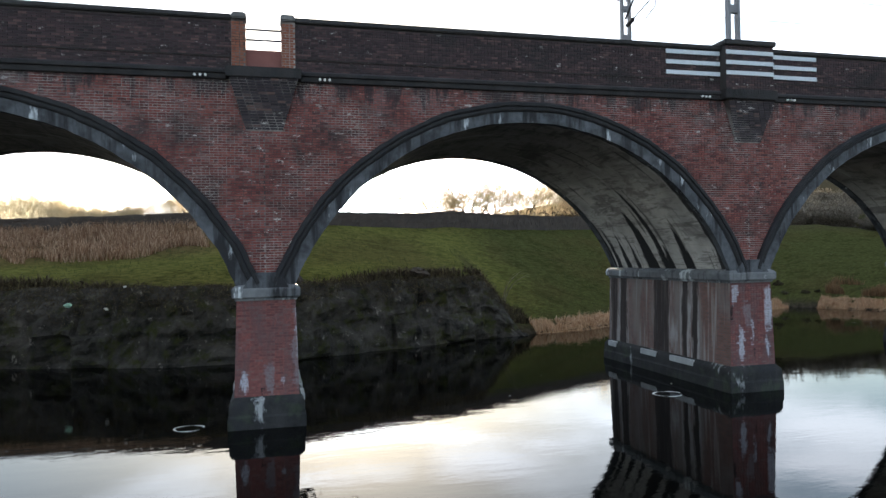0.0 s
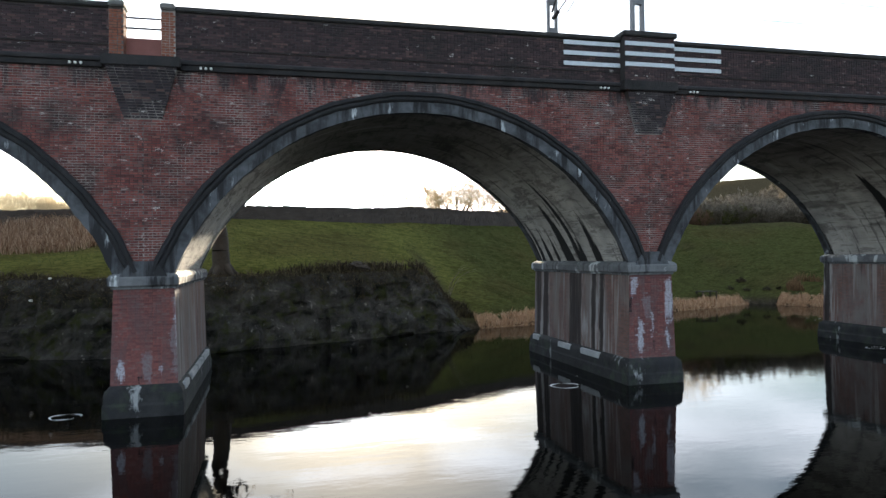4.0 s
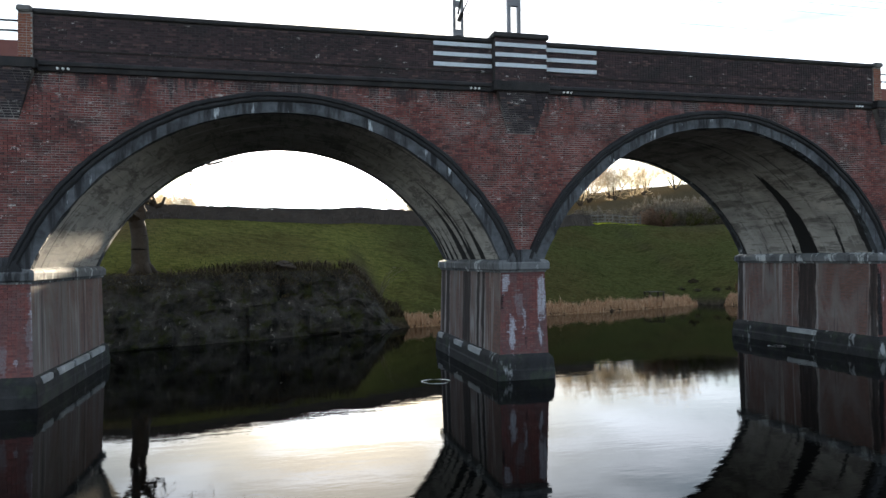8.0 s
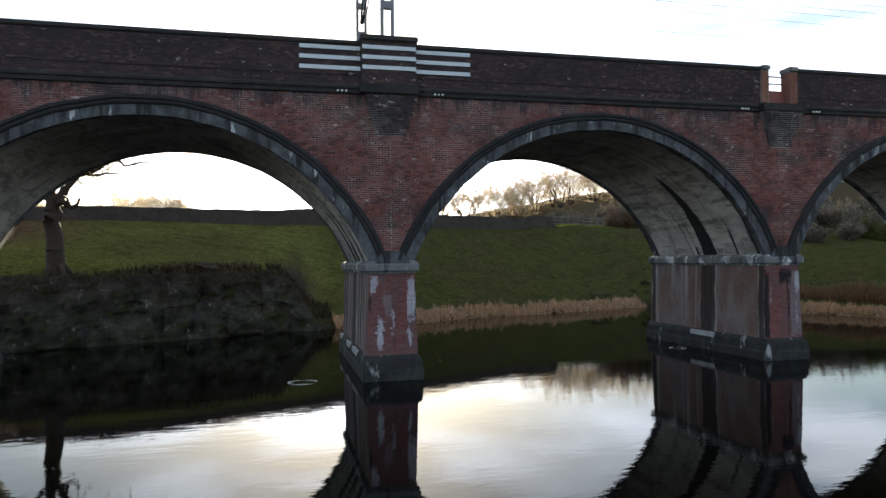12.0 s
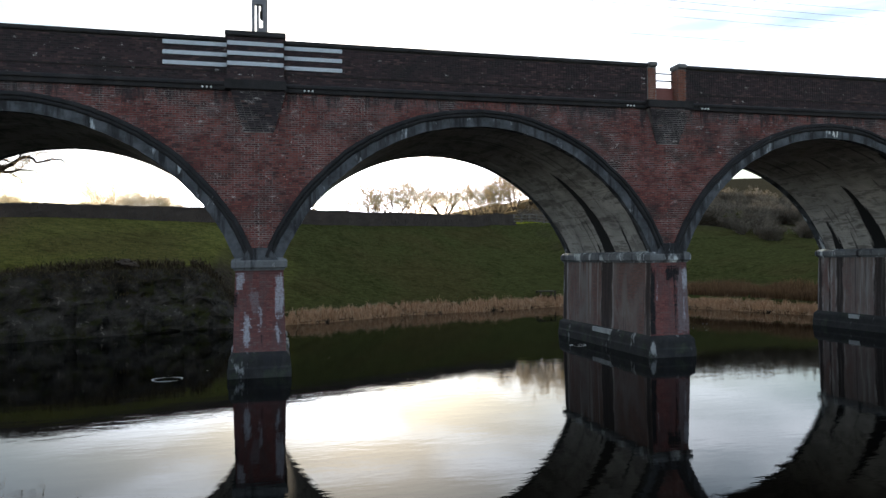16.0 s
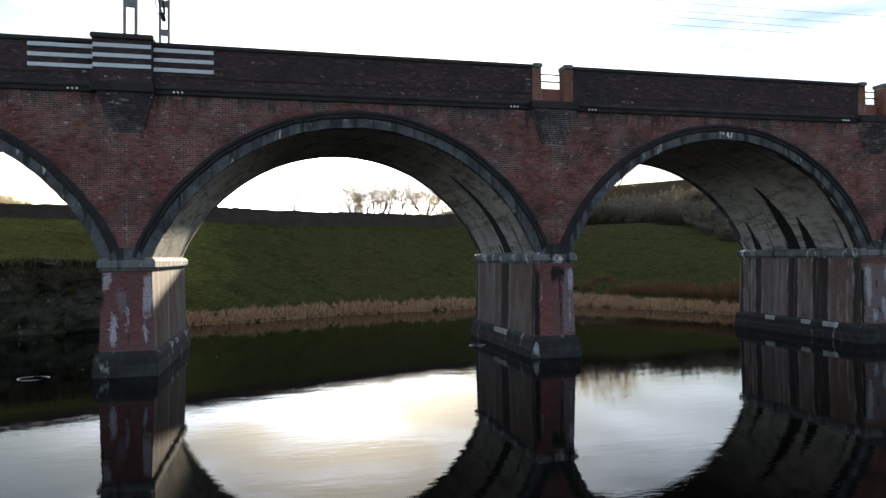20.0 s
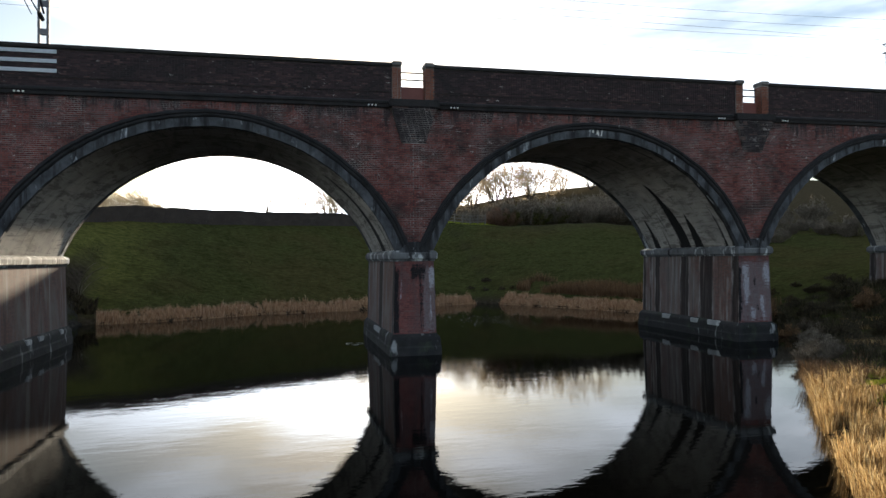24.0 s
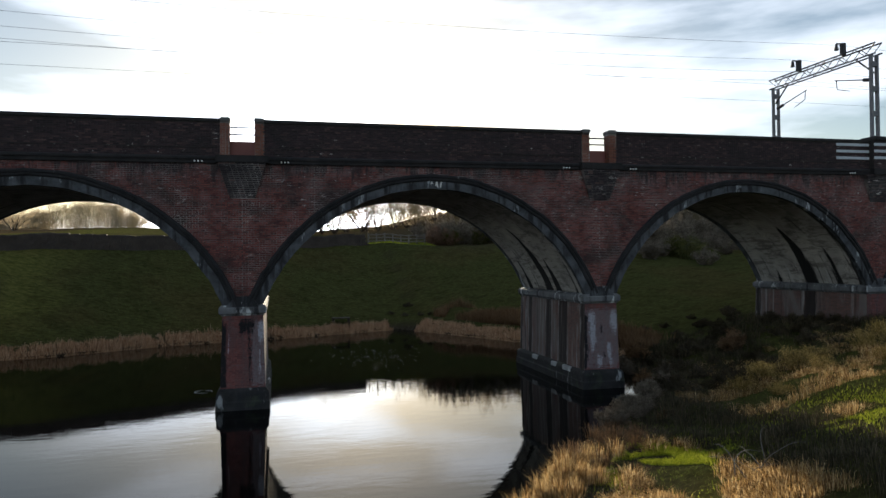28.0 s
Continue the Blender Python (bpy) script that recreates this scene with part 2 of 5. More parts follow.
RED = [(0.0, (0.075, 0.03, 0.03)), (0.22, (0.14, 0.044, 0.04)), (0.55, (0.195, 0.059, 0.051)), (0.85, (0.24, 0.082, 0.069)), (1.0, (0.17, 0.10, 0.092))]
PINK = [(0.0, (0.115, 0.046, 0.044)), (0.3, (0.16, 0.057, 0.053)), (0.7, (0.20, 0.072, 0.064)), (1.0, (0.165, 0.096, 0.09))]
DARK = [(0.0, (0.024, 0.018, 0.021)), (0.5, (0.047, 0.031, 0.035)), (0.85, (0.072, 0.043, 0.045)), (1.0, (0.115, 0.068, 0.066))]
BLUE = [(0.0, (0.012, 0.012, 0.015)), (0.5, (0.028, 0.025, 0.031)), (0.85, (0.05, 0.042, 0.047)), (1.0, (0.13, 0.075, 0.065))]
ORANGE = [(0.0, (0.21, 0.072, 0.045)), (0.6, (0.27, 0.10, 0.06)), (1.0, (0.23, 0.11, 0.075))]
M_BRICK = brick_unit("red_brick", RED, 0.50, 0.60, bloom=True)
M_PIER_FACE = {number: brick_unit("pier_brick", PINK, 0.66, 0.66, face=number) for number in range(-3, 5)}
M_BRICK_DARK = brick_unit("sooty_brick", DARK, 0.5, 0.62)
M_BRICK_BLUE = brick_unit("engineering_brick", BLUE, 0.62, 0.60)
M_BRICK_NEW = brick_unit("orange_brick", ORANGE, 0.66, 0.8)


def plain(name, low, high, scale=3.0, rough=0.85, bump=0.3, spec=0.3, metal=0.0):
    n = Nodes(name, rough, spec)
    c = n.mix(n.noise(scale, 5), low, high)
    c = n.mix(n.mask(n.noise(scale * 9, 3), 0.55, 0.75), c, n.mix(0.4, c, (0.03, 0.03, 0.03)))
    n.bsdf.inputs["Metallic"].default_value = metal
    n.colour(c).bump(n.noise(scale * 12, 4), bump, 0.01)
    return n.m


def weathered(name, low, high, pale, dark_from, pale_from, moss=0.0):
    """Old stone: patches, streaks that run down, pale lime and a little moss."""
    n = Nodes(name, 0.82)
    c = n.mix(n.mask(n.noise(1.4, 6, 0.65), 0.3, 0.7), low, high)
    streak = n.noise(1.0, 5, 0.6, n.stretched((2.6, 2.6, 0.35)))
    c = n.mix(n.mask(streak, dark_from, dark_from + 0.12), c, (0.018, 0.018, 0.02))
    lime = n.noise(1.0, 6, 0.65, n.stretched((1.7, 1.7, 0.55), (4, 9, 2)))
    c = n.mix(n.mask(lime, pale_from, pale_from + 0.06), c, pale)
    if moss:
        c = n.mix(n.math('MULTIPLY', n.mask(n.noise(2.2, 5), 0.52, 0.66), moss), c, (0.05, 0.075, 0.035))
    n.colour(c).bump(n.noise(11, 8, 0.7), 0.8, 0.035)
    return n.m


def mortar_material():
    n = Nodes("mortar", 0.95)
    c = n.mix(n.mask(n.noise(0.7, 5, 0.6), 0.42, 0.62), (0.055, 0.045, 0.043), (0.30, 0.28, 0.265))
    n.colour(c).bump(n.noise(40, 4), 0.4, 0.01)
    return n.m


M_MORTAR = mortar_material()
M_MORTAR_DARK = plain("mortar_sooty", (0.03, 0.027, 0.026), (0.06, 0.052, 0.05), 2.0)
M_CAP = weathered("capital_stone", (0.07, 0.075, 0.08), (0.18, 0.185, 0.19), (0.5, 0.53, 0.53), 0.55, 0.56)
M_PLINTH = weathered("plinth_stone", (0.008, 0.008, 0.0085), (0.034, 0.034, 0.034), (0.25, 0.26, 0.26), 0.52, 0.61, 0.3)
# wet stone, its pale tone standing for reflected sky
M_SLAB_SHEEN = weathered("wet_slab_sheen", (0.25, 0.26, 0.26), (0.45, 0.46, 0.46), (0.6, 0.6, 0.6), 0.7, 0.6)
M_HOOD = weathered("hood_stone", (0.008, 0.008, 0.009), (0.03, 0.0295, 0.031), (0.22, 0.22, 0.22), 0.51, 0.655)
M_RING = weathered("ring_stone", (0.02, 0.021, 0.024), (0.115, 0.124, 0.135), (0.42, 0.45, 0.47), 0.49, 0.60)
M_LEDGE = weathered("ledge_brick", (0.02, 0.018, 0.018), (0.05, 0.042, 0.04), (0.34, 0.32, 0.31), 0.55, 0.60)
M_STRING = weathered("string_stone", (0.011, 0.0105, 0.011), (0.034, 0.031, 0.031), (0.2, 0.19, 0.18), 0.55, 0.71)
M_COPING = weathered("coping_stone", (0.018, 0.017, 0.017), (0.048, 0.045, 0.044), (0.16, 0.155, 0.15), 0.55, 0.72)
M_COPING_PALE = weathered("coping_pale", (0.09, 0.088, 0.085), (0.19, 0.185, 0.18), (0.35, 0.34, 0.32), 0.6, 0.66)


def leak(n, y0, y1, foot, top, seed, soft=0.05):
    """Mask of one stain running straight down from top to foot between y0 and y1, tapering upwards."""
    z = n.axis("Z")
    ragged = n.math('MULTIPLY', n.math('SUBTRACT', n.noise(1.0, 7, 0.75, n.stretched((0.6, 6.0, 0.8), (seed, 1.7 * seed, 0))), 0.5), 0.62)
    off = n.math('ABSOLUTE', n.math('SUBTRACT', n.math('ADD', n.axis("Y"), ragged), (y0 + y1) / 2))
    rise = n.math('DIVIDE', n.math('SUBTRACT', z, foot), top - foot)
    taper = n.math('POWER', n.math('MAXIMUM', n.math('SUBTRACT', 1.0, n.math('MAXIMUM', rise, 0.0)), 0.0), 0.55)
    inside = n.math('SUBTRACT', n.math('MULTIPLY', taper, (y1 - y0) / 2), off)
    return n.math('MULTIPLY', n.mask(n.math('ADD', inside, 0.5), 0.5 - soft * 0.3, 0.5 + soft), n.math('LESS_THAN', z, top))


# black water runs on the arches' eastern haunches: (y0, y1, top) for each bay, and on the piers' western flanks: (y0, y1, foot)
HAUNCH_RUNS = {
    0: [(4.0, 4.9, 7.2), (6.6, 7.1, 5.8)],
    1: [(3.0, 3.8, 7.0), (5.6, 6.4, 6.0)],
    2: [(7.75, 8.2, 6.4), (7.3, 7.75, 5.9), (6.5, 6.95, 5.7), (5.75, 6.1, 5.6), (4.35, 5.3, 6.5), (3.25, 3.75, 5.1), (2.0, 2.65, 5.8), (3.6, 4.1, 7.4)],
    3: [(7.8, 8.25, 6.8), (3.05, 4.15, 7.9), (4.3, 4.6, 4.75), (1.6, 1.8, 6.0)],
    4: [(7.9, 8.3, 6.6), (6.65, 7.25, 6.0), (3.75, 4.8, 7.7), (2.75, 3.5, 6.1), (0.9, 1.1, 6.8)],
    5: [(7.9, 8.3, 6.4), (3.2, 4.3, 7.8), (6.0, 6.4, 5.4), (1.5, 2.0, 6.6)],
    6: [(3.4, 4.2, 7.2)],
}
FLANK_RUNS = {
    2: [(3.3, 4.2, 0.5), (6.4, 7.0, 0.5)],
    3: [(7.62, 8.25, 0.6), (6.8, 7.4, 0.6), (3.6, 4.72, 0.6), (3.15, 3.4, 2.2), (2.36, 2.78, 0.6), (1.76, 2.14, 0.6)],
    # middle band: black run and dark recessed joint, both only as colour
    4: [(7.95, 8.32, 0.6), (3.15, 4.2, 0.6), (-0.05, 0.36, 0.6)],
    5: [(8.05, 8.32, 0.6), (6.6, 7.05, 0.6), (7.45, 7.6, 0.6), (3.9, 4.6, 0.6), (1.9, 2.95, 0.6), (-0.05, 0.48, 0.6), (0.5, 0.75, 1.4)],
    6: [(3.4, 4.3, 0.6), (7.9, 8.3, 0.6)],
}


def soffit_material(bay):
    """Rendered underside of one arch: board marks, dark patches, a darker crown, black runs and lime."""
    n = Nodes("soffit_render", 0.9)
    cx = FIRST + BAY * (bay - 2.5)
    east = n.math('GREATER_THAN', n.axis("X"), cx)
    c = n.mix(n.mask(n.noise(0.7, 6, 0.6), 0.3, 0.7), (0.30, 0.28, 0.255), (0.56, 0.525, 0.475))
    patch = n.noise(1.0, 7, 0.72, n.stretched((1.5, 0.7, 1.5), (3 + 2 * bay, 1, 5)), 0.8)
    c = n.mix(n.mask(patch, 0.52, 0.62), c, n.mix(0.5, c, (0.05, 0.045, 0.042)))
    # courses of the lining, broken here and there
    joint = n.noise(1.0, 2, 0.4, n.stretched((3.4, 0.12, 3.4), (1, 1 + bay, 1)))
    c = n.mix(n.mask(n.math('ABSOLUTE', n.math('SUBTRACT', joint, 0.5)), 0.0, 0.012), n.mix(0.55, c, (0.04, 0.036, 0.034)), c)
    block = n.noise(1.0, 5, 0.7, n.stretched((1.2, 0.42, 2.6), (bay, 4, 2)), 0.3)
    c = n.mix(n.math('MULTIPLY', n.mask(block, 0.54, 0.59), 0.55), c, (0.09, 0.08, 0.072))
    # darker towards the crown, with an uneven edge
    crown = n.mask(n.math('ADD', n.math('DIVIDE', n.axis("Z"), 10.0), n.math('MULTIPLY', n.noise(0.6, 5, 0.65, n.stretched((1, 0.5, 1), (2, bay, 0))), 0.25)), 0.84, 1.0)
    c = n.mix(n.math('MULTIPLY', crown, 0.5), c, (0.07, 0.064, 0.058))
    fine = n.noise(1.0, 4, 0.6, n.stretched((0.34, 4.2, 0.30), (5, bay, 1)), 0.1)
    c = n.mix(n.math('MULTIPLY', n.mask(fine, 0.60, 0.66), 0.7), c, (0.03, 0.028, 0.026))
    pale = n.noise(1.0, 4, 0.6, n.stretched((0.3, 2.6, 0.3), (9, 4 + bay, 1)))
    c = n.mix(n.math('MULTIPLY', n.mask(pale, 0.60, 0.68), 0.6), c, (0.5, 0.48, 0.45))
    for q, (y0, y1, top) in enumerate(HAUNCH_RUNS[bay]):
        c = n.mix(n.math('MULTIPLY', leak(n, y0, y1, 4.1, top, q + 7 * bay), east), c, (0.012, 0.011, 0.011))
    # black strip along the step behind the ring, put in as colour, stronger eastwards
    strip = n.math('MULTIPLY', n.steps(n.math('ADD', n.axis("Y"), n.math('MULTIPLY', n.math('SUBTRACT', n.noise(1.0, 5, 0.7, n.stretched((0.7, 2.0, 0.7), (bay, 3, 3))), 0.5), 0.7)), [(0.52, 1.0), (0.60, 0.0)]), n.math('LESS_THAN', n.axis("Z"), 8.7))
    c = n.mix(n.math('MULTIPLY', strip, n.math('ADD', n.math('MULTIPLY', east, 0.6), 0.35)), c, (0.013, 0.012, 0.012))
    n.colour(c).bump(n.noise(7, 8, 0.7), 0.5, 0.03)
    return n.m


def pier_side_material(index):
    """Brickwork on the flanks of one pier under grey render, black leaks and lime that run down."""
    n = Nodes("pier_flank", 0.88)
    px = FIRST + BAY * (index - 3)
    west = n.math('LESS_THAN', n.axis("X"), px)
    sep = n.add("ShaderNodeSeparateXYZ", Vector=n.obj)
    comb = n.add("ShaderNodeCombineXYZ", X=sep.outputs["Y"], Y=sep.outputs["Z"])
    b = n.add("ShaderNodeTexBrick", Vector=comb.outputs["Vector"], Scale=1.0, Mortar_Size=0.008, Brick_Width=0.225, Row_Height=0.075,
              Color1=(0.125, 0.070, 0.058, 1), Color2=(0.18, 0.095, 0.076, 1), Mortar=(0.11, 0.098, 0.09, 1))
    grey = n.mix(n.noise(0.8, 5), (0.11, 0.09, 0.084), (0.24, 0.205, 0.19))
    c = n.mix(n.mask(n.noise(0.55, 5, 0.65, n.stretched((1, 1.3, 0.45), (0, 5 * index, 0)), 0.6), 0.44, 0.60), b.outputs["Color"], grey)
    fine = n.noise(1.0, 4, 0.6, n.stretched((0.5, 4.5, 0.16), (2, 7 + index, 0)))
    c = n.mix(n.math('MULTIPLY', n.mask(fine, 0.58, 0.66), 0.5), c, (0.022, 0.02, 0.019))
    lime = n.noise(1.0, 5, 0.6, n.stretched((0.5, 3.2, 0.14), (8, 1 + 3 * index, 4)))
    c = n.mix(n.math('MULTIPLY', n.mask(lime, 0.57, 0.65), 0.5), c, (0.36, 0.35, 0.335))
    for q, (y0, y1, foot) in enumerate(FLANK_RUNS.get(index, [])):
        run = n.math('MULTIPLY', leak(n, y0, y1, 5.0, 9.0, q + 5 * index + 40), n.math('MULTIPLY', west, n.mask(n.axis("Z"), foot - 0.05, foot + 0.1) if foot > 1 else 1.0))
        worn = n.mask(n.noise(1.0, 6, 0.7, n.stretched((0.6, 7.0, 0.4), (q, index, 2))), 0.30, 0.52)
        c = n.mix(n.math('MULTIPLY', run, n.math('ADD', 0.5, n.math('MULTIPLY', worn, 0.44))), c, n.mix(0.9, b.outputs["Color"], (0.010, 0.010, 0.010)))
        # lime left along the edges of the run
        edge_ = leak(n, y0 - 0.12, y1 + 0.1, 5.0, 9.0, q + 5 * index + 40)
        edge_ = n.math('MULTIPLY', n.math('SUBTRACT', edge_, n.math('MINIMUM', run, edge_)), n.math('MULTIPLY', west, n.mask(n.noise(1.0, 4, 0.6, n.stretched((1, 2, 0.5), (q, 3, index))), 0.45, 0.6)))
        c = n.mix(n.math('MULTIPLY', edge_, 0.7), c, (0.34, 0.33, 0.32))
    n.colour(c).bump(b.outputs["Fac"], 0.5, -0.01)
    return n.m


M_BOARD = plain("white_board", (0.42, 0.46, 0.50), (0.62, 0.66, 0.70), 6.0, 0.6)
M_PANEL = plain("brown_panel", (0.16, 0.055, 0.045), (0.22, 0.085, 0.07), 4.0, 0.6)
M_STEEL = plain("galvanised_steel", (0.10, 0.10, 0.11), (0.2, 0.2, 0.21), 5.0, 0.55, 0.1, 0.5, 0.3)
M_DARKSTEEL = plain("dark_steel", (0.025, 0.025, 0.028), (0.05, 0.05, 0.055), 5.0, 0.6, 0.1)
M_WIRE = plain("wire_metal", (0.06, 0.06, 0.065), (0.09, 0.09, 0.09), 5.0, 0.6, 0.0)
M_DOT = plain("white_plug", (0.6, 0.6, 0.58), (0.75, 0.75, 0.72), 5.0, 0.6)
M_BAG = plain("green_plastic", (0.25, 0.5, 0.4), (0.4, 0.65, 0.52), 6.0, 0.4)
M_BALLAST = plain("ballast", (0.08, 0.075, 0.07), (0.2, 0.19, 0.18), 12.0)
M_BARK = plain("bark", (0.026, 0.021, 0.016), (0.07, 0.056, 0.043), 9.0)
M_WALLSTONE = plain("field_wall_stone", (0.022, 0.018, 0.0145), (0.085, 0.068, 0.055), 0.9)
M_FENCE = plain("weathered_wood", (0.12, 0.11, 0.095), (0.22, 0.2, 0.18), 4.0)


def blades(name, stops, through_light=0.35):
    n = Nodes(name, 0.75, 0.2)
    c = n.steps(n.island(), stops)
    n.colour(c)
    tr = n.add("ShaderNodeBsdfTranslucent", Color=c)
    mixs = n.add("ShaderNodeMixShader", Fac=through_light)
    out = n.t.nodes["Material Output"]
    n.t.links.new(n.bsdf.outputs["BSDF"], mixs.inputs[1])
    n.t.links.new(tr.outputs["BSDF"], mixs.inputs[2])
    n.t.links.new(mixs.outputs["Shader"], out.inputs["Surface"])
    return n.m


M_TWIG = blades("twig_bark", [(0.0, (0.32, 0.25, 0.16)), (1.0, (0.54, 0.45, 0.31))], 0.6)
# twigs of the far wood, lightened to stand for haze and glare
M_HAZED_TWIG = blades("hazed_twigs", [(0.0, (0.26, 0.21, 0.13)), (1.0, (0.42, 0.36, 0.25))], 0.5)
M_REED = blades("dry_reed", [(0.0, (0.26, 0.14, 0.08)), (0.5, (0.54, 0.35, 0.21)), (0.85, (0.68, 0.49, 0.32)), (1.0, (0.78, 0.62, 0.45))], 0.45)
M_DEAD = blades("dead_grass", [(0.0, (0.09, 0.045, 0.025)), (0.5, (0.28, 0.165, 0.095)), (1.0, (0.58, 0.43, 0.30))], 0.3)
M_MEADOW = blades("meadow_grass", [(0.0, (0.03, 0.04, 0.012)), (0.6, (0.06, 0.078, 0.022)), (1.0, (0.11, 0.115, 0.045))], 0.25)
# moss and verge grass, with sunlight put into the bright colour
M_MOSS_SUNLIT = blades("moss", [(0.0, (0.16, 0.20, 0.015)), (0.6, (0.32, 0.38, 0.03)), (1.0, (0.46, 0.48, 0.07))], 0.55)
M_STRAW = blades("dry_grass", [(0.0, (0.05, 0.028, 0.012)), (0.4, (0.27, 0.16, 0.065)), (0.75, (0.62, 0.42, 0.18)), (1.0, (0.92, 0.74, 0.43))], 0.6)
M_GREEN = blades("green_grass", [(0.0, (0.06, 0.075, 0.018)), (0.6, (0.115, 0.145, 0.03)), (1.0, (0.20, 0.22, 0.05))], 0.6)
M_BRAMBLE = blades("bramble_leaf", [(0.0, (0.022, 0.018, 0.011)), (0.5, (0.05, 0.039, 0.024)), (0.8, (0.095, 0.075, 0.045)), (1.0, (0.14, 0.12, 0.06))])
M_WEED = blades("withered_weed", [(0.0, (0.02, 0.018, 0.010)), (0.5, (0.055, 0.05, 0.026)), (0.85, (0.11, 0.085, 0.05)), (1.0, (0.2, 0.16, 0.11))], 0.3)
# bramble leaf in a golden tone that stands for sun on it
M_SUNLIT_LEAF = blades("sunlit_leaf", [(0.0, (0.10, 0.08, 0.02)), (0.5, (0.30, 0.22, 0.07)), (1.0, (0.55, 0.40, 0.16))], 0.5)
M_SCRUB = blades("grey_scrub", [(0.0, (0.09, 0.072, 0.05)), (0.6, (0.17, 0.14, 0.105)), (1.0, (0.27, 0.235, 0.19))])
M_OCHRE = blades("ochre_scrub", [(0.0, (0.09, 0.052, 0.028)), (0.6, (0.19, 0.115, 0.06)), (1.0, (0.27, 0.175, 0.095))])
M_RUSSET = blades("russet_twigs", [(0.0, (0.13, 0.075, 0.05)), (0.6, (0.25, 0.155, 0.105)), (1.0, (0.36, 0.245, 0.175))], 0.4)
M_GORSE = blades("gorse_green", [(0.0, (0.035, 0.045, 0.012)), (0.6, (0.09, 0.10, 0.025)), (1.0, (0.19, 0.16, 0.05))])


def ground_material():
    n = Nodes("meadow", 1.0, 0.0)
    tuft = n.noise(2.4, 7, 0.7, n.stretched((1.0, 2.2, 1.0)))
    wide = n.noise(0.11, 4, 0.55)
    grass = n.mix(n.mask(tuft, 0.32, 0.68), (0.026, 0.030, 0.010), (0.085, 0.089, 0.031))
    # grass on the western shelf, coloured brighter to stand for sun on it
    lit_grass = n.mix(n.mask(tuft, 0.32, 0.68), (0.046, 0.053, 0.014), (0.165, 0.163, 0.046))
    west = n.mask(n.math('DIVIDE', n.math('ADD', n.axis("X"), n.math('MULTIPLY', n.noise(0.3, 4), 5.0)), 100.0), 0.0, 0.05)
    grass = n.mix(west, lit_grass, grass)
    dry = n.mix(n.mask(tuft, 0.32, 0.68), (0.035, 0.03, 0.012), (0.10, 0.078, 0.032))
    c = n.mix(n.mask(wide, 0.46, 0.62), grass, n.mix(0.55, grass, dry))
    c = n.mix(n.math('MULTIPLY', n.mask(n.noise(0.55, 5, 0.65, n.stretched((1, 1.6, 1), (4, 4, 0))), 0.50, 0.62), 0.6), c, n.mix(0.5, c, (0.012, 0.011, 0.005)))
    up = n.add("ShaderNodeSeparateXYZ", Vector=n.add("ShaderNodeNewGeometry").outputs["Normal"]).outputs["Z"]
    soil = n.mix(n.mask(n.noise(3.0, 6, 0.7), 0.35, 0.65), (0.022, 0.018, 0.013), (0.07, 0.058, 0.042))
    c = n.mix(n.mask(up, 0.72, 0.9), soil, c)
    low = n.mask(n.math('ADD', n.axis("Z"), n.math('MULTIPLY', n.noise(0.8, 4), 0.8)), 0.45, 0.95)
    c = n.mix(low, soil, c)
    # rough brown pasture on the hill to the right and past the wall
    rough = n.mix(n.mask(tuft, 0.3, 0.7), (0.038, 0.03, 0.017), (0.10, 0.08, 0.048))
    bleach = n.mix(n.mask(tuft, 0.3, 0.7), (0.05, 0.03, 0.018), (0.17, 0.105, 0.06))
    bracken = n.math('MULTIPLY', n.steps(n.math('DIVIDE', n.math('ADD', n.axis("X"), 100.0), 100.0), [(0.79, 1.0), (0.85, 0.0)]), n.mask(n.math('DIVIDE', n.axis("Y"), 100.0), 0.20, 0.25))
    c = n.mix(bracken, c, bleach)
    east = n.math('MULTIPLY', n.mask(n.math('DIVIDE', n.math('ADD', n.axis("X"), n.math('MULTIPLY', n.noise(0.15, 4), 14.0)), 100.0), 0.42, 0.47),
                  n.mask(n.math('DIVIDE', n.axis("Y"), 100.0), 0.44, 0.52))
    c = n.mix(east, c, rough)
    past = n.mask(n.math('DIVIDE', n.axis("Y"), 200.0), 0.27, 0.30)
    c = n.mix(n.math('MULTIPLY', past, n.mask(n.noise(0.03, 2), 0.4, 0.55)), c, rough)
    n.colour(c).bump(n.noise(5.5, 8, 0.75), 0.9, 0.12)
    return n.m


M_GROUND = ground_material()


def rock_material():
    n = Nodes("bank_rock", 0.95, 0.1)
    c = n.mix(n.mask(n.noise(0.9, 7, 0.7), 0.35, 0.68), (0.010, 0.010, 0.009), (0.085, 0.080, 0.072))
    c = n.mix(n.mask(n.noise(2.6, 6, 0.7, n.stretched((1, 1, 0.7), (3, 3, 3))), 0.61, 0.70), c, (0.22, 0.205, 0.185))
    c = n.mix(n.mask(n.noise(1.3, 6, 0.7, n.stretched((1, 1, 1), (9, 2, 1))), 0.5, 0.64), c, (0.035, 0.04, 0.014))
    n.colour(c).bump(n.noise(4, 9, 0.75), 0.9, 0.12)
    return n.m


M_ROCK = rock_material()


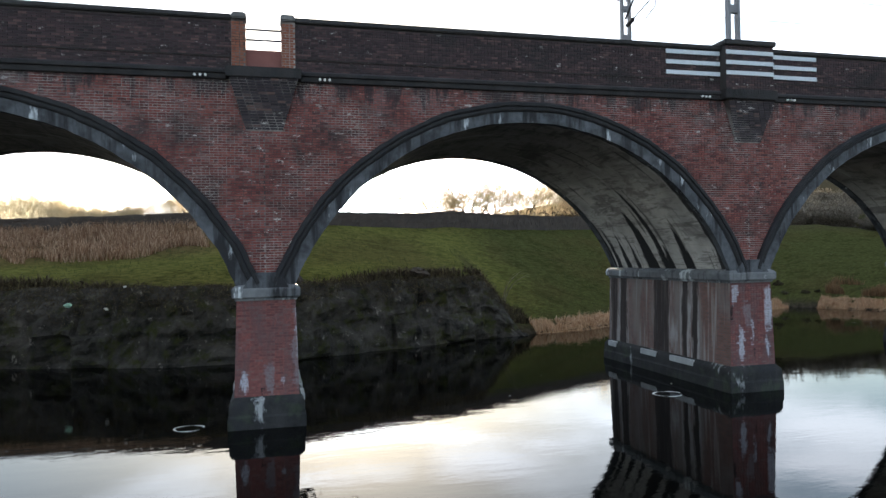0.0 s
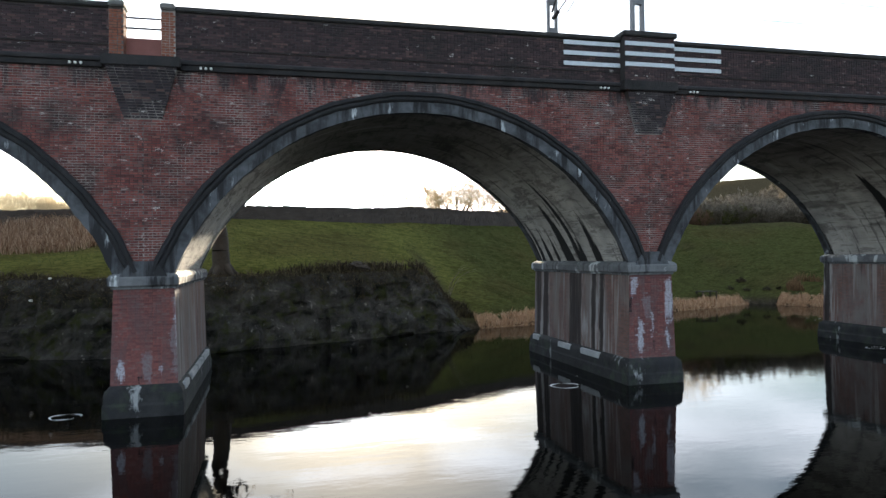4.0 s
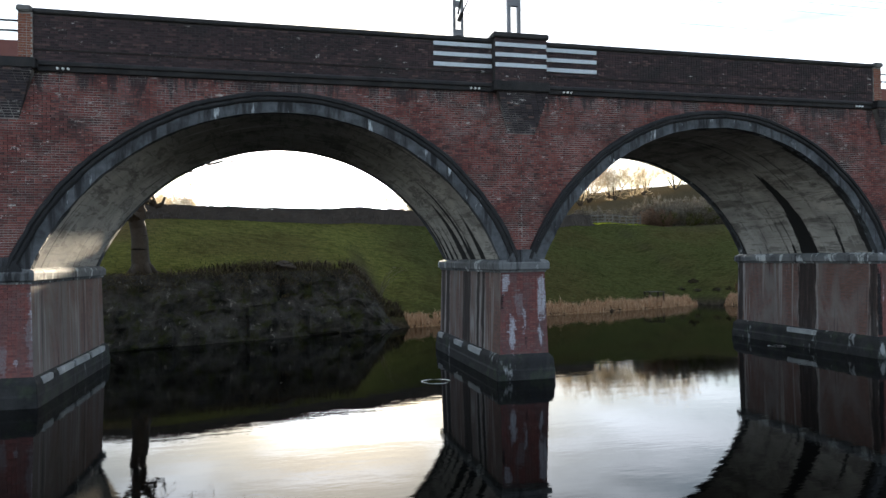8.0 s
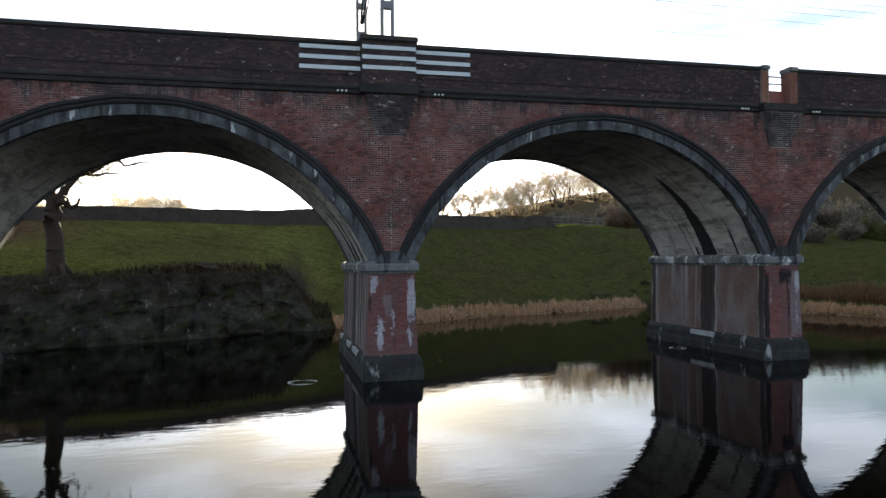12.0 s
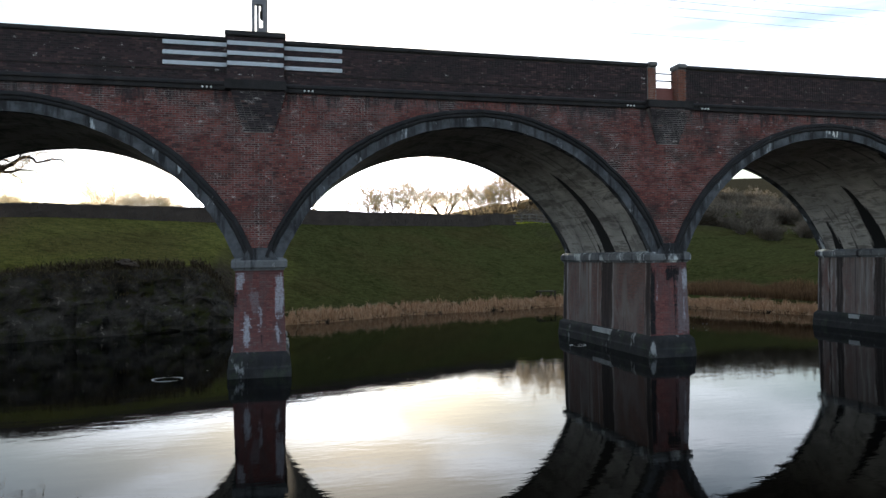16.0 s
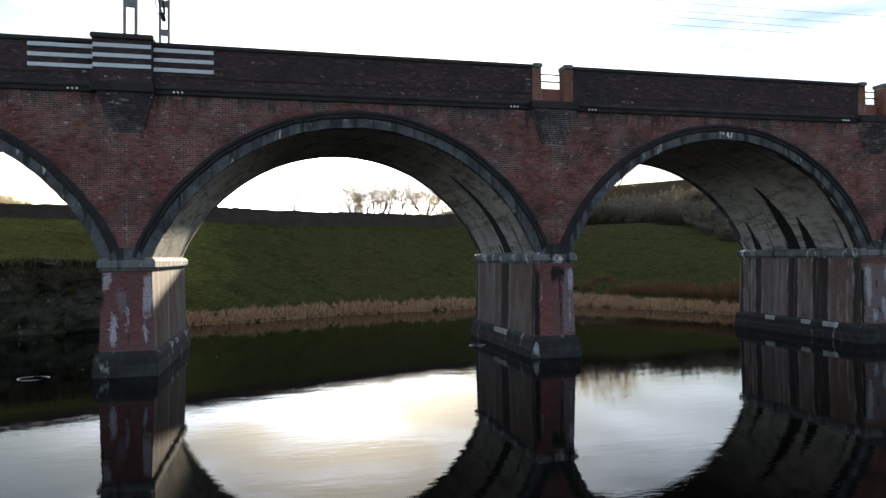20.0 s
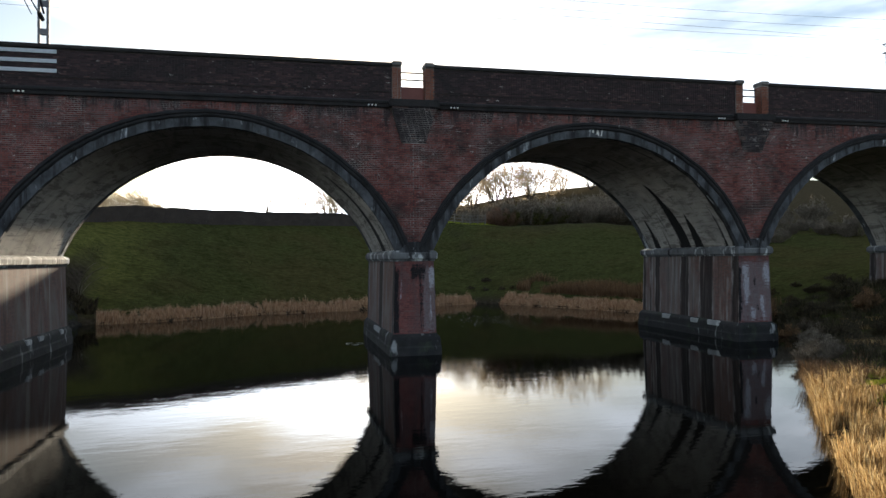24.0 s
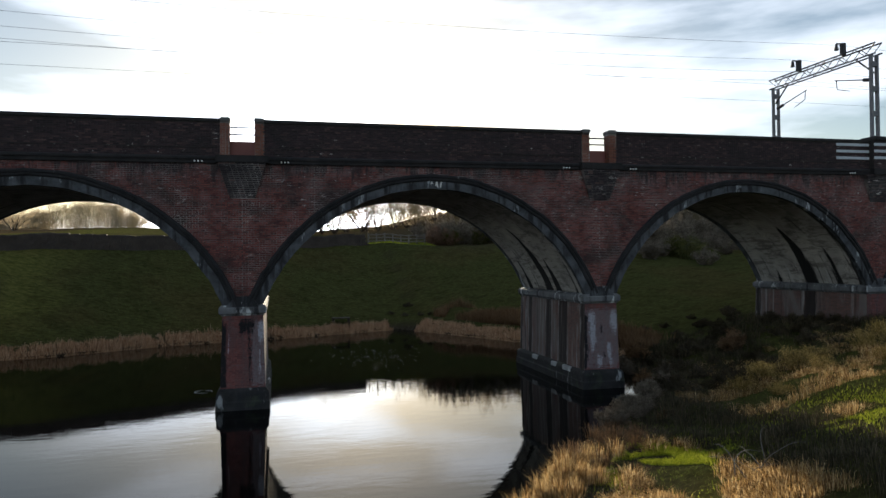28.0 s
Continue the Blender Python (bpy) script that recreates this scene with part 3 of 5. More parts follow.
def water_material():
    n = Nodes("river_water", 0.014, 0.0)
    n.bsdf.inputs["Base Color"].default_value = (0.0012, 0.0012, 0.001, 1)
    rip = n.noise(1.0, 4, 0.55, n.stretched((0.8, 2.2, 1.0)))
    fine = n.noise(1.0, 3, 0.5, n.stretched((4.0, 9.0, 1.0), (3, 1, 0)))
    calm = n.mask(n.noise(0.09, 3, 0.5), 0.35, 0.7)
    h = n.math('ADD', n.math('MULTIPLY', rip, 0.6), n.math('MULTIPLY', fine, n.math('MULTIPLY', calm, 0.25)))
    # a ruffled patch in the mouth of the inlet
    away = n.add("ShaderNodeVectorMath", Vector=n.stretched((0.24, 0.17, 0.0), (-5.6, -2.1, 0.0)))
    away.operation = 'LENGTH'
    ruffled = n.steps(away.outputs["Value"], [(0.3, 1.0), (1.0, 0.0)])
    h = n.math('ADD', h, n.math('MULTIPLY', n.noise(1.0, 4, 0.6, n.stretched((3.0, 6.0, 1.0), (1, 6, 0))), n.math('MULTIPLY', ruffled, 1.1)))
    n.bump(h, 0.2, 0.02)
    wave = n.bsdf.inputs["Normal"].links[0].from_socket
    mirror = n.add("ShaderNodeBsdfGlossy", Color=(0.92, 0.92, 0.92, 1), Roughness=0.005, Normal=wave)
    facing = n.add("ShaderNodeFresnel", IOR=1.333, Normal=wave)
    both = n.add("ShaderNodeMixShader", Fac=facing.outputs["Fac"])
    n.t.links.new(n.bsdf.outputs["BSDF"], both.inputs[1])
    n.t.links.new(mirror.outputs["BSDF"], both.inputs[2])
    n.t.links.new(both.outputs["Shader"], n.t.nodes["Material Output"].inputs["Surface"])
    return n.m


M_WATER = water_material()


# ---- building helpers ----
def part(name, shape, material, parent=None, label=""):
    """One mesh object from a bmesh or from (vertices, faces), under a thing or a part."""
    me = bpy.data.meshes.new(name)
    if isinstance(shape, bmesh.types.BMesh):
        shape.to_mesh(me)
        shape.free()
    else:
        me.from_pydata(shape[0], [], shape[1])
    me.materials.append(material)
    ob = new(name, me)
    if parent is not None:
        ob.parent = parent
    if label:
        tagged(ob, label)
    return ob


def smooth(ob):
    for p in ob.data.polygons:
        p.use_smooth = True
    return ob


def thing(name, label, category, group="", at=(0, 0, 0)):
    ob = new(name)
    ob.location = at
    return tagged(ob, label, category, group)


def box(bm, x0, x1, y0, y1, z0, z1, bevel=0.0):
    vs = [bm.verts.new((x, y, z)) for z in (z0, z1) for y in (y0, y1) for x in (x0, x1)]
    fs = [bm.faces.new([vs[i] for i in q]) for q in ((0, 2, 3, 1), (4, 5, 7, 6), (0, 1, 5, 4), (1, 3, 7, 5), (3, 2, 6, 7), (2, 0, 4, 6))]
    if bevel:
        bmesh.ops.bevel(bm, geom=list({e for f in fs for e in f.edges}), offset=bevel, segments=2, affect='EDGES')
    return bm


def boxes(*dims, bevel=0.0):
    bm = bmesh.new()
    for d in dims:
        box(bm, *d, bevel=bevel)
    return bm


def tube(verts, faces, a, b, ra, rb, sides=5):
    """A tapered tube from a to b, added to plain lists."""
    a, b = Vector(a), Vector(b)
    d = (b - a).normalized()
    u = d.orthogonal().normalized()
    v = d.cross(u)
    k = len(verts)
    for c, r in ((a, ra), (b, rb)):
        for i in range(sides):
            w = 2 * math.pi * i / sides
            verts.append(tuple(c + r * (math.cos(w) * u + math.sin(w) * v)))
    for i in range(sides):
        j = (i + 1) % sides
        faces.append((k + i, k + j, k + sides + j, k + sides + i))
    return verts, faces


# ---- the viaduct: plan ----
DEPTH = 8.35
RAD, ARC_Z = 7.84, 1.16       # radius of the arches, height of their centres
RING_OUT, HOOD_OUT = 8.18, 8.48
SPRING, STRING0, STRING1, TOP = 4.15, 9.95, 10.27, 11.66
GAPS = (-2, -1, 1, 2)         # piers with a refuge; the others carry a pilaster


def climb(ob):
    """Lays a mesh along the climbing line."""
    for v in ob.data.vertices:
        v.co.z += GRADE * v.co.x
    return ob


def bpart(*args, **kw):
    return climb(part(*args, **kw))


viaduct = thing("viaduct", "tall red brick railway viaduct with segmental arches over dark water", "bridge")


def profile_arc(cx, outline, steps=56, a0=None, uneven=0.0):
    """Sweeps a closed outline of (radius, y) along the arch over the bay centred at cx."""
    verts, faces = [], []
    n = len(outline)
    rmid = sum(r for r, _ in outline) / n
    low = a0 if a0 is not None else math.asin((SPRING - ARC_Z) / rmid)
    for i in range(steps + 1):
        w = low + (math.pi - 2 * low) * i / steps
        for r, y in outline:
            r += uneven * (noise.noise(Vector((cx + 9 * w, y * 5, r))) + 0.8 * noise.noise(Vector((cx + 31 * w, y * 9, r))))
            verts.append((cx + r * math.cos(w), y - 0.5 * uneven * noise.noise(Vector((cx + 17 * w, 3.0, r * 4))), ARC_Z + r * math.sin(w)))
    for i in range(steps):
        for j in range(n):
            k = (j + 1) % n
            faces.append((i * n + j, i * n + k, (i + 1) * n + k, (i + 1) * n + j))
    faces.append(tuple(range(n - 1, -1, -1)))
    faces.append(tuple(range(steps * n, steps * n + n)))
    return verts, faces


def brick_rows(x0, x1, z0, z1, keep, rng, y=0.0, header_every=4, lean=0.0, ends=None):
    """Front faces of bricks in courses: lists of vertices and faces, each brick an island of its own."""
    verts, faces = [], []
    course, z = 0, z0
    while z + 0.07 < z1:
        pitch = 0.1125 if course % header_every == header_every - 1 else 0.225
        x = x0 - (0.1125 if course % 2 else 0.0)
        while x < x1:
            a, b = max(x + 0.005, x0), min(x + pitch - 0.005, x1)
            if ends:
                e0, e1 = ends(z + 0.037)
                a, b = max(a, e0), min(b, e1)
            if b - a > 0.04 and keep((a + b) / 2, z + 0.037):
                d = y - 0.006 - 0.006 * rng.random() + lean * (z1 - z)
                lo, hi = z + 0.005 + 0.002 * rng.random(), z + 0.07 - 0.002 * rng.random()
                e, k = 0.006, len(verts)
                verts += [(a, y + 0.02, lo), (b, y + 0.02, lo), (b, y + 0.02, hi), (a, y + 0.02, hi),
                          (a + e, d, lo + e), (b - e, d, lo + e), (b - e, d, hi - e), (a + e, d, hi - e)]
                faces += [(k + 4, k + 5, k + 6, k + 7), (k, k + 1, k + 5, k + 4), (k + 1, k + 2, k + 6, k + 5),
                          (k + 2, k + 3, k + 7, k + 6), (k + 3, k, k + 4, k + 7)]
            x += pitch
        z += 0.075
        course += 1
    return verts, faces


def moulding(x0, x1, outline, steps=24):
    """A straight run of a moulded section, outline of (y, z)."""
    verts, faces, n = [], [], len(outline)
    for i in range(steps + 1):
        x = x0 + (x1 - x0) * i / steps
        verts += [(x, y, z) for y, z in outline]
    for i in range(steps):
        for j in range(n):
            k = (j + 1) % n
            faces.append((i * n + j, (i + 1) * n + j, (i + 1) * n + k, i * n + k))
    faces += [tuple(range(n)), tuple(range(steps * n + n - 1, steps * n - 1, -1))]
    return verts, faces


def bay_build(k):
    """One arch between two piers: ring, hood, soffit, spandrel walls, parapet and string course."""
    left, right = PIERS[k], PIERS[k + 1]
    cx = (left + right) / 2
    rng = random.Random(40 + k)
    near = -1 <= k - 3 <= 2
    bpart("arch_ring", profile_arc(cx, [(RAD, -0.03), (RAD, 0.22), (RING_OUT + 0.02, 0.22), (RING_OUT + 0.02, -0.03)], 150, None, 0.03), M_RING, viaduct,
          "pale grey weathered stone ring")
    bpart("hood_moulding", profile_arc(cx, [(RING_OUT, -0.05), (RING_OUT, 0.2), (HOOD_OUT, 0.2), (HOOD_OUT, -0.09), (HOOD_OUT - 0.05, -0.15),
                                           (HOOD_OUT - 0.13, -0.15), (HOOD_OUT - 0.16, -0.09), (HOOD_OUT - 0.22, -0.11), (RING_OUT + 0.04, -0.10)], 150, None, 0.035),
          M_HOOD, viaduct, "dark stepped stone hood")
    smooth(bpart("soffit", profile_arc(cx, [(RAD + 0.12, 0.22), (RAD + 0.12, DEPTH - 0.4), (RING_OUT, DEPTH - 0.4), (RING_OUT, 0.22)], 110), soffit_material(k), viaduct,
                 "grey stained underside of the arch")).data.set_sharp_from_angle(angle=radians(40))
    bpart("back_ring", profile_arc(cx, [(RAD + 0.10, DEPTH - 0.4), (RAD + 0.10, DEPTH + 0.03), (RING_OUT + 0.2, DEPTH + 0.03), (RING_OUT + 0.2, DEPTH - 0.4)], 110),
          M_RING, viaduct)
    # spandrel walls, front and back: columns from the arch to the string course
    for y0, y1, name, mat in ((0.012, 0.42, "spandrel_wall", M_MORTAR), (DEPTH - 0.42, DEPTH, "back_wall", M_MORTAR)):
        verts, faces = [], []
        m = 64
        for i in range(m + 1):
            x = left + (right - left) * i / m
            r = RING_OUT + 0.1
            zb = SPRING
            if abs(x - cx) < r:
                zb = max(SPRING, ARC_Z + math.sqrt(r * r - (x - cx) ** 2))
            verts += [(x, y0, zb), (x, y0, STRING0 + 0.02), (x, y1, STRING0 + 0.02), (x, y1, zb)]
        for i in range(m):
            for j in range(4):
                q = (j + 1) % 4
                faces.append((4 * i + j, 4 * i + 4 + j, 4 * i + 4 + q, 4 * i + q))
        wall = bpart(name, (verts, faces), mat, viaduct)
        if y0 < 1:
            def keep(x, z):
                return math.hypot(x - cx, z - ARC_Z) > RING_OUT + 0.16
            tagged(bpart("brickwork", brick_rows(left, right, SPRING + 0.25, STRING0 + 0.01, keep, rng), M_BRICK, wall,
                         "weathered red bricks with soot and lime bloom"), kind="stuff")
    # parapets
    a, b = left + (0.88 if k - 3 in GAPS else 0.3), right - (0.88 if k - 2 in GAPS else 0.3)
    par = bpart("parapet", boxes((a, b, 0.012, 0.42, STRING1 - 0.02, TOP)), M_MORTAR_DARK, viaduct, "sooty dark brick parapet")
    tagged(bpart("brickwork", brick_rows(a, b, STRING1, TOP - 0.01, lambda x, z: True, rng), M_BRICK_DARK, par), kind="stuff")
    bpart("ledge_course", boxes((a, b, -0.035, 0.0, STRING1 + 0.33, STRING1 + 0.36), bevel=0.008), M_LEDGE, par)
    bpart("coping", boxes((a - 0.02, b + 0.02, -0.09, 0.5, TOP, TOP + 0.15), bevel=0.03), M_COPING, viaduct, "dark stone coping")
    bpart("string_course", moulding(left + (1.03 if k - 3 in GAPS else 0.5), right - (1.03 if k - 2 in GAPS else 0.5), [(0.3, STRING0), (-0.08, STRING0), (-0.10, STRING0 + 0.02), (-0.10, STRING0 + 0.15), (-0.16, STRING0 + 0.17),
                                                               (-0.165, STRING0 + 0.23), (-0.14, STRING1 - 0.05), (-0.05, STRING1), (0.3, STRING1)]), M_STRING, viaduct, "dark moulded string course")
    bpart("back_parapet", boxes((left, right, DEPTH - 0.42, DEPTH, STRING0 + 0.02, TOP + 0.15)), M_COPING, viaduct)
    # three white plugs at either end of the bay
    for end, s in ((left, 1), (right, -1)):
        for j in range(3):
            v, f = tube([], [], (end + s * (1.57 + 0.14 * j), -0.12, STRING0 + 0.08), (end + s * (1.57 + 0.14 * j), -0.175, STRING0 + 0.08), 0.04, 0.035, 8)
            f.append(tuple(range(8, 16)))
            bpart("drain_plug", (v, f), M_DOT, viaduct)


for k in range(len(PIERS) - 1):
    bay_build(k)
bpart("deck", boxes((PIERS[0], PIERS[-1], 0.4, DEPTH - 0.4, 9.5, 9.9)), M_BALLAST, viaduct, "ballasted track bed")


def frustum(bm, rows):
    """Stacks rectangular rings: rows of (x0, x1, y0, y1, z)."""
    rings = [[bm.verts.new(c) for c in ((x0, y0, z), (x1, y0, z), (x1, y1, z), (x0, y1, z))] for x0, x1, y0, y1, z in rows]
    for a, b in zip(rings, rings[1:]):
        for i in range(4):
            j = (i + 1) % 4
            bm.faces.new((a[i], a[j], b[j], b[i]))
    bm.faces.new(rings[0][::-1])
    bm.faces.new(rings[-1])
    return bm


# weathering stones on the plinths, painted pale as if reflecting sky: side, y, length
STONES = {
    -1: ((1, 0.35, 0.9), (1, 1.9, 1.6), (1, 3.7, 1.8), (1, 5.8, 2.0), (-1, 2.4, 0.7)),
    0: ((-1, 7.5, 0.7), (-1, 4.3, 1.15), (-1, 1.85, 1.5), (1, 2.7, 0.55), (1, 4.1, 0.55), (1, 6.9, 0.4)),
    1: ((-1, 3.0, 1.75), (1, 2.2, 0.5)),
    2: ((-1, 5.4, 0.7), (-1, 2.9, 0.6), (-1, 1.2, 0.9)),
}


def pier_build(index):
    px = PIERS[index]
    number = index - 3
    gz = GRADE * px
    rng = random.Random(90 + index)
    bed = -1.6 if number < 3 else -0.5
    hw, hb = 0.81, 0.90
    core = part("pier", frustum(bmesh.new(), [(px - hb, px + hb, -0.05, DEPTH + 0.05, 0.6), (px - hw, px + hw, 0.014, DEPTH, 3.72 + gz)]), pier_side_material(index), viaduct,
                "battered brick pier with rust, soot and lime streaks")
    face = M_PIER_FACE[number]
    core.data.materials.append(face)
    for p in core.data.polygons:
        p.material_index = 1 if p.normal.y < -0.5 else 0
    # capital: flat slab with a rounded upper edge, and the domed stone between the arches
    cap = frustum(bmesh.new(), [(px - 0.86, px + 0.86, -0.05, DEPTH + 0.05, 3.70), (px - 0.86, px + 0.86, -0.05, DEPTH + 0.05, 3.76), (px - 0.94, px + 0.94, -0.14, DEPTH + 0.14, 3.80),
                                (px - 0.95, px + 0.95, -0.15, DEPTH + 0.15, 4.02), (px - 0.90, px + 0.90, -0.10, DEPTH + 0.10, 4.10), (px - 0.74, px + 0.74, 0.0, DEPTH, 4.17)])
    bmesh.ops.bevel(cap, geom=cap.edges[:], offset=0.015, segments=1, affect='EDGES')
    bpart("capital", cap, M_CAP, core, "grey stone capital with white lime stains")
    dome = bmesh.new()
    pts = []
    for i in range(13):
        w = math.pi * i / 12
        pts.append((px - 0.64 * math.cos(w), 4.03 + 0.46 * min(1.0, 2.0 * (1 - abs(math.cos(w)))) ** 0.8))
    fr = [dome.verts.new((x, -0.125, z)) for x, z in pts]
    bk = [dome.verts.new((x, 0.1, z + 0.02)) for x, z in pts]
    dome.faces.new(fr)
    for i in range(12):
        dome.faces.new((fr[i + 1], fr[i], bk[i], bk[i + 1]))
    bpart("skewback", dome, M_RING, core, "dark domed stone between the arches")
    # plinth
    pl = frustum(bmesh.new(), [(px - 1.08, px + 1.08, -0.27, DEPTH + 0.27, bed), (px - 1.07, px + 1.07, -0.26, DEPTH + 0.26, 0.34), (px - 1.045, px + 1.045, -0.235, DEPTH + 0.235, 0.37),
                               (px - 1.035, px + 1.035, -0.225, DEPTH + 0.225, 0.66), (px - 1.01, px + 1.01, -0.20, DEPTH + 0.20, 0.74), (px - 0.89, px + 0.89, -0.06, DEPTH + 0.06, 0.88)])
    bmesh.ops.bevel(pl, geom=pl.edges[:], offset=0.02, segments=1, affect='EDGES')
    part("plinth", pl, M_PLINTH, core, "wet dark stone plinth")
    if number < 3:
        for s, y, long in STONES.get(number, ((-1, 2.1, 0.6), (-1, 5.3, 0.6), (1, 1.0, 0.6), (1, 2.6, 0.6))):
            slab = bmesh.new()
            x0, x1 = sorted((px + s * 0.9, px + s * 1.06))
            box(slab, x0, x1, y, y + long, 0.60, 0.81 + rng.uniform(-0.02, 0.03), 0.02)
            part("step_stone", slab, M_SLAB_SHEEN, core)
    if number < 4:
        # facing bricks: the nearest two piers brick by brick
        zt = 3.70 + gz
        v, f = brick_rows(px - 0.90, px + 0.90, 0.86, zt, lambda x, z: True, rng, 0.0, 4,
                          ends=lambda z: (px - hb + (hb - hw) * (z - 0.6) / (zt - 0.6), px + hb - (hb - hw) * (z - 0.6) / (zt - 0.6)))
        v = [(x, y - 0.045 * (zt - z) / 3.1, z) for x, y, z in v]
        if number in (-1, 0):
            shared = {}
            for i in range(0, len(v), 8):
                q = v[i:i + 8]
                w, zc = round(q[1][0] - q[0][0], 2), q[0][2]
                key = (w, (i // 8) % 4)
                if key not in shared:
                    me = bpy.data.meshes.new("brick")
                    o = q[0]
                    me.from_pydata([(a - o[0], b - o[1], c - o[2]) for a, b, c in q], [], [(4, 5, 6, 7), (0, 1, 5, 4), (1, 2, 6, 5), (2, 3, 7, 6), (3, 0, 4, 7)])
                    me.materials.append(face)
                    shared[key] = me
                late_bricks.append((shared[key], q[0], core))
        else:
            tagged(part("brickwork", (v, f), face, core), kind="stuff")
    # corbel: courses that step out upwards
    cv, cf = [], []
    rows = 19
    for i in range(rows):
        t = i / (rows - 1)
        z = 8.55 + i * 0.075
        half, out = 0.52 + 0.42 * t, 0.03 + 0.27 * t
        v, f = brick_rows(px - half, px + half, z, z + 0.0765, lambda x, z: True, rng, -out, 3)
        n = len(cv)
        cv += v
        cf += [tuple(n + q for q in face) for face in f]
    corbel = bpart("corbel", frustum(bmesh.new(), [(px - 0.50, px + 0.50, -0.02, 0.2, 8.53), (px - 0.93, px + 0.93, -0.29, 0.2, STRING0)]), M_MORTAR, viaduct,
                   "dark tapering brick corbel")
    tagged(bpart("brickwork", (cv, cf), M_BRICK_BLUE, corbel, "blackened blue-grey bricks"), kind="stuff")
    if number in GAPS:
        bpart("refuge_sill", boxes((px - 1.04, px + 1.04, -0.36, 0.5, STRING0 + 0.02, STRING1), bevel=0.02), M_STRING, viaduct, "stone refuge sill")
        for s in (-1, 1):
            x0, x1 = sorted((px + s * 0.50, px + s * 0.88))
            jamb = bpart("refuge_jamb", boxes((x0, x1, -0.05, 0.44, STRING1, TOP + 0.02)), M_MORTAR, viaduct, "newer orange brick jamb")
            tagged(bpart("brickwork", brick_rows(x0, x1, STRING1, TOP, lambda x, z: True, rng, -0.06, 2), M_BRICK_NEW, jamb), kind="stuff")
            # inner face
            iv, if_ = brick_rows(-0.05, 0.44, STRING1, TOP, lambda x, z: True, rng, 0.0, 2)
            iv = [(px + s * (0.50 + y), x, z) for x, y, z in iv]
            tagged(bpart("inner_brickwork", (iv, if_), M_BRICK_NEW, jamb), kind="stuff")
            bpart("jamb_coping", boxes((x0 - (0.03 if s > 0 else 0.0), x1 + (0.0 if s > 0 else 0.03), -0.16, 0.52, TOP + 0.02, TOP + 0.20), bevel=0.035), M_COPING_PALE, viaduct,
                  "grey coping block")
        bpart("refuge_panel", boxes((px - 0.5, px + 0.5, 0.30, 0.33, STRING1, STRING1 + 0.66), bevel=0.005), M_PANEL, viaduct, "brown painted steel panel")
        for z in (STRING1 + 0.95, STRING1 + 1.25):
            bpart("handrail", tube([], [], (px - 0.52, 0.32, z), (px + 0.52, 0.32, z), 0.032, 0.032, 8), M_DARKSTEEL, viaduct)
    else:
        px += 0.45 if number == 3 else -0.09
        body = bpart("pilaster", boxes((px - 0.95, px + 0.95, -0.29, 0.45, STRING1, TOP + 0.12)), M_MORTAR_DARK, viaduct, "projecting dark brick pilaster")
        tagged(bpart("brickwork", brick_rows(px - 0.95, px + 0.95, STRING1, TOP + 0.12, lambda x, z: True, rng, -0.30), M_BRICK_DARK, body), kind="stuff")
        bpart("pilaster_coping", boxes((px - 1.02, px + 1.02, -0.40, 0.5, TOP + 0.12, TOP + 0.30), bevel=0.03), M_COPING, viaduct)
        bpart("pilaster_base", boxes((px - 1.03, px + 1.03, -0.40, 0.5, STRING0 - 0.005, STRING1 + 0.005), bevel=0.02), M_STRING, viaduct)
        for z in (STRING1 + 0.50, STRING1 + 0.85, STRING1 + 1.20):
            bpart("marker_board", boxes((px - 0.94, px + 0.94, -0.335, -0.305, z, z + 0.14), bevel=0.006), M_BOARD, viaduct, "white painted marker board")
            for x0, x1 in ((px - 3.05, px - 0.97), (px + 0.97, px + 3.0)):
                bpart("marker_board", boxes((x0, x1, -0.045, -0.014, z, z + 0.14), bevel=0.006), M_BOARD, viaduct, "white painted marker board")


# pale paint strokes on one arch's crown
for i in range(5):
    x = 23.92 + 0.11 * i
    bm = bmesh.new()
    lean = 0.05 * (-1) ** i
    vs = [bm.verts.new((x + dx + l, -0.034, 9.06 + dz)) for dx, dz, l in ((0, 0, 0), (0.06, 0, 0), (0.06, 0.26, lean), (0, 0.26, lean))]
    bm.faces.new(vs)
    bpart("paint_stroke", bm, M_DOT, viaduct)

late_bricks = []
for index in range(len(PIERS)):
    pier_build(index)


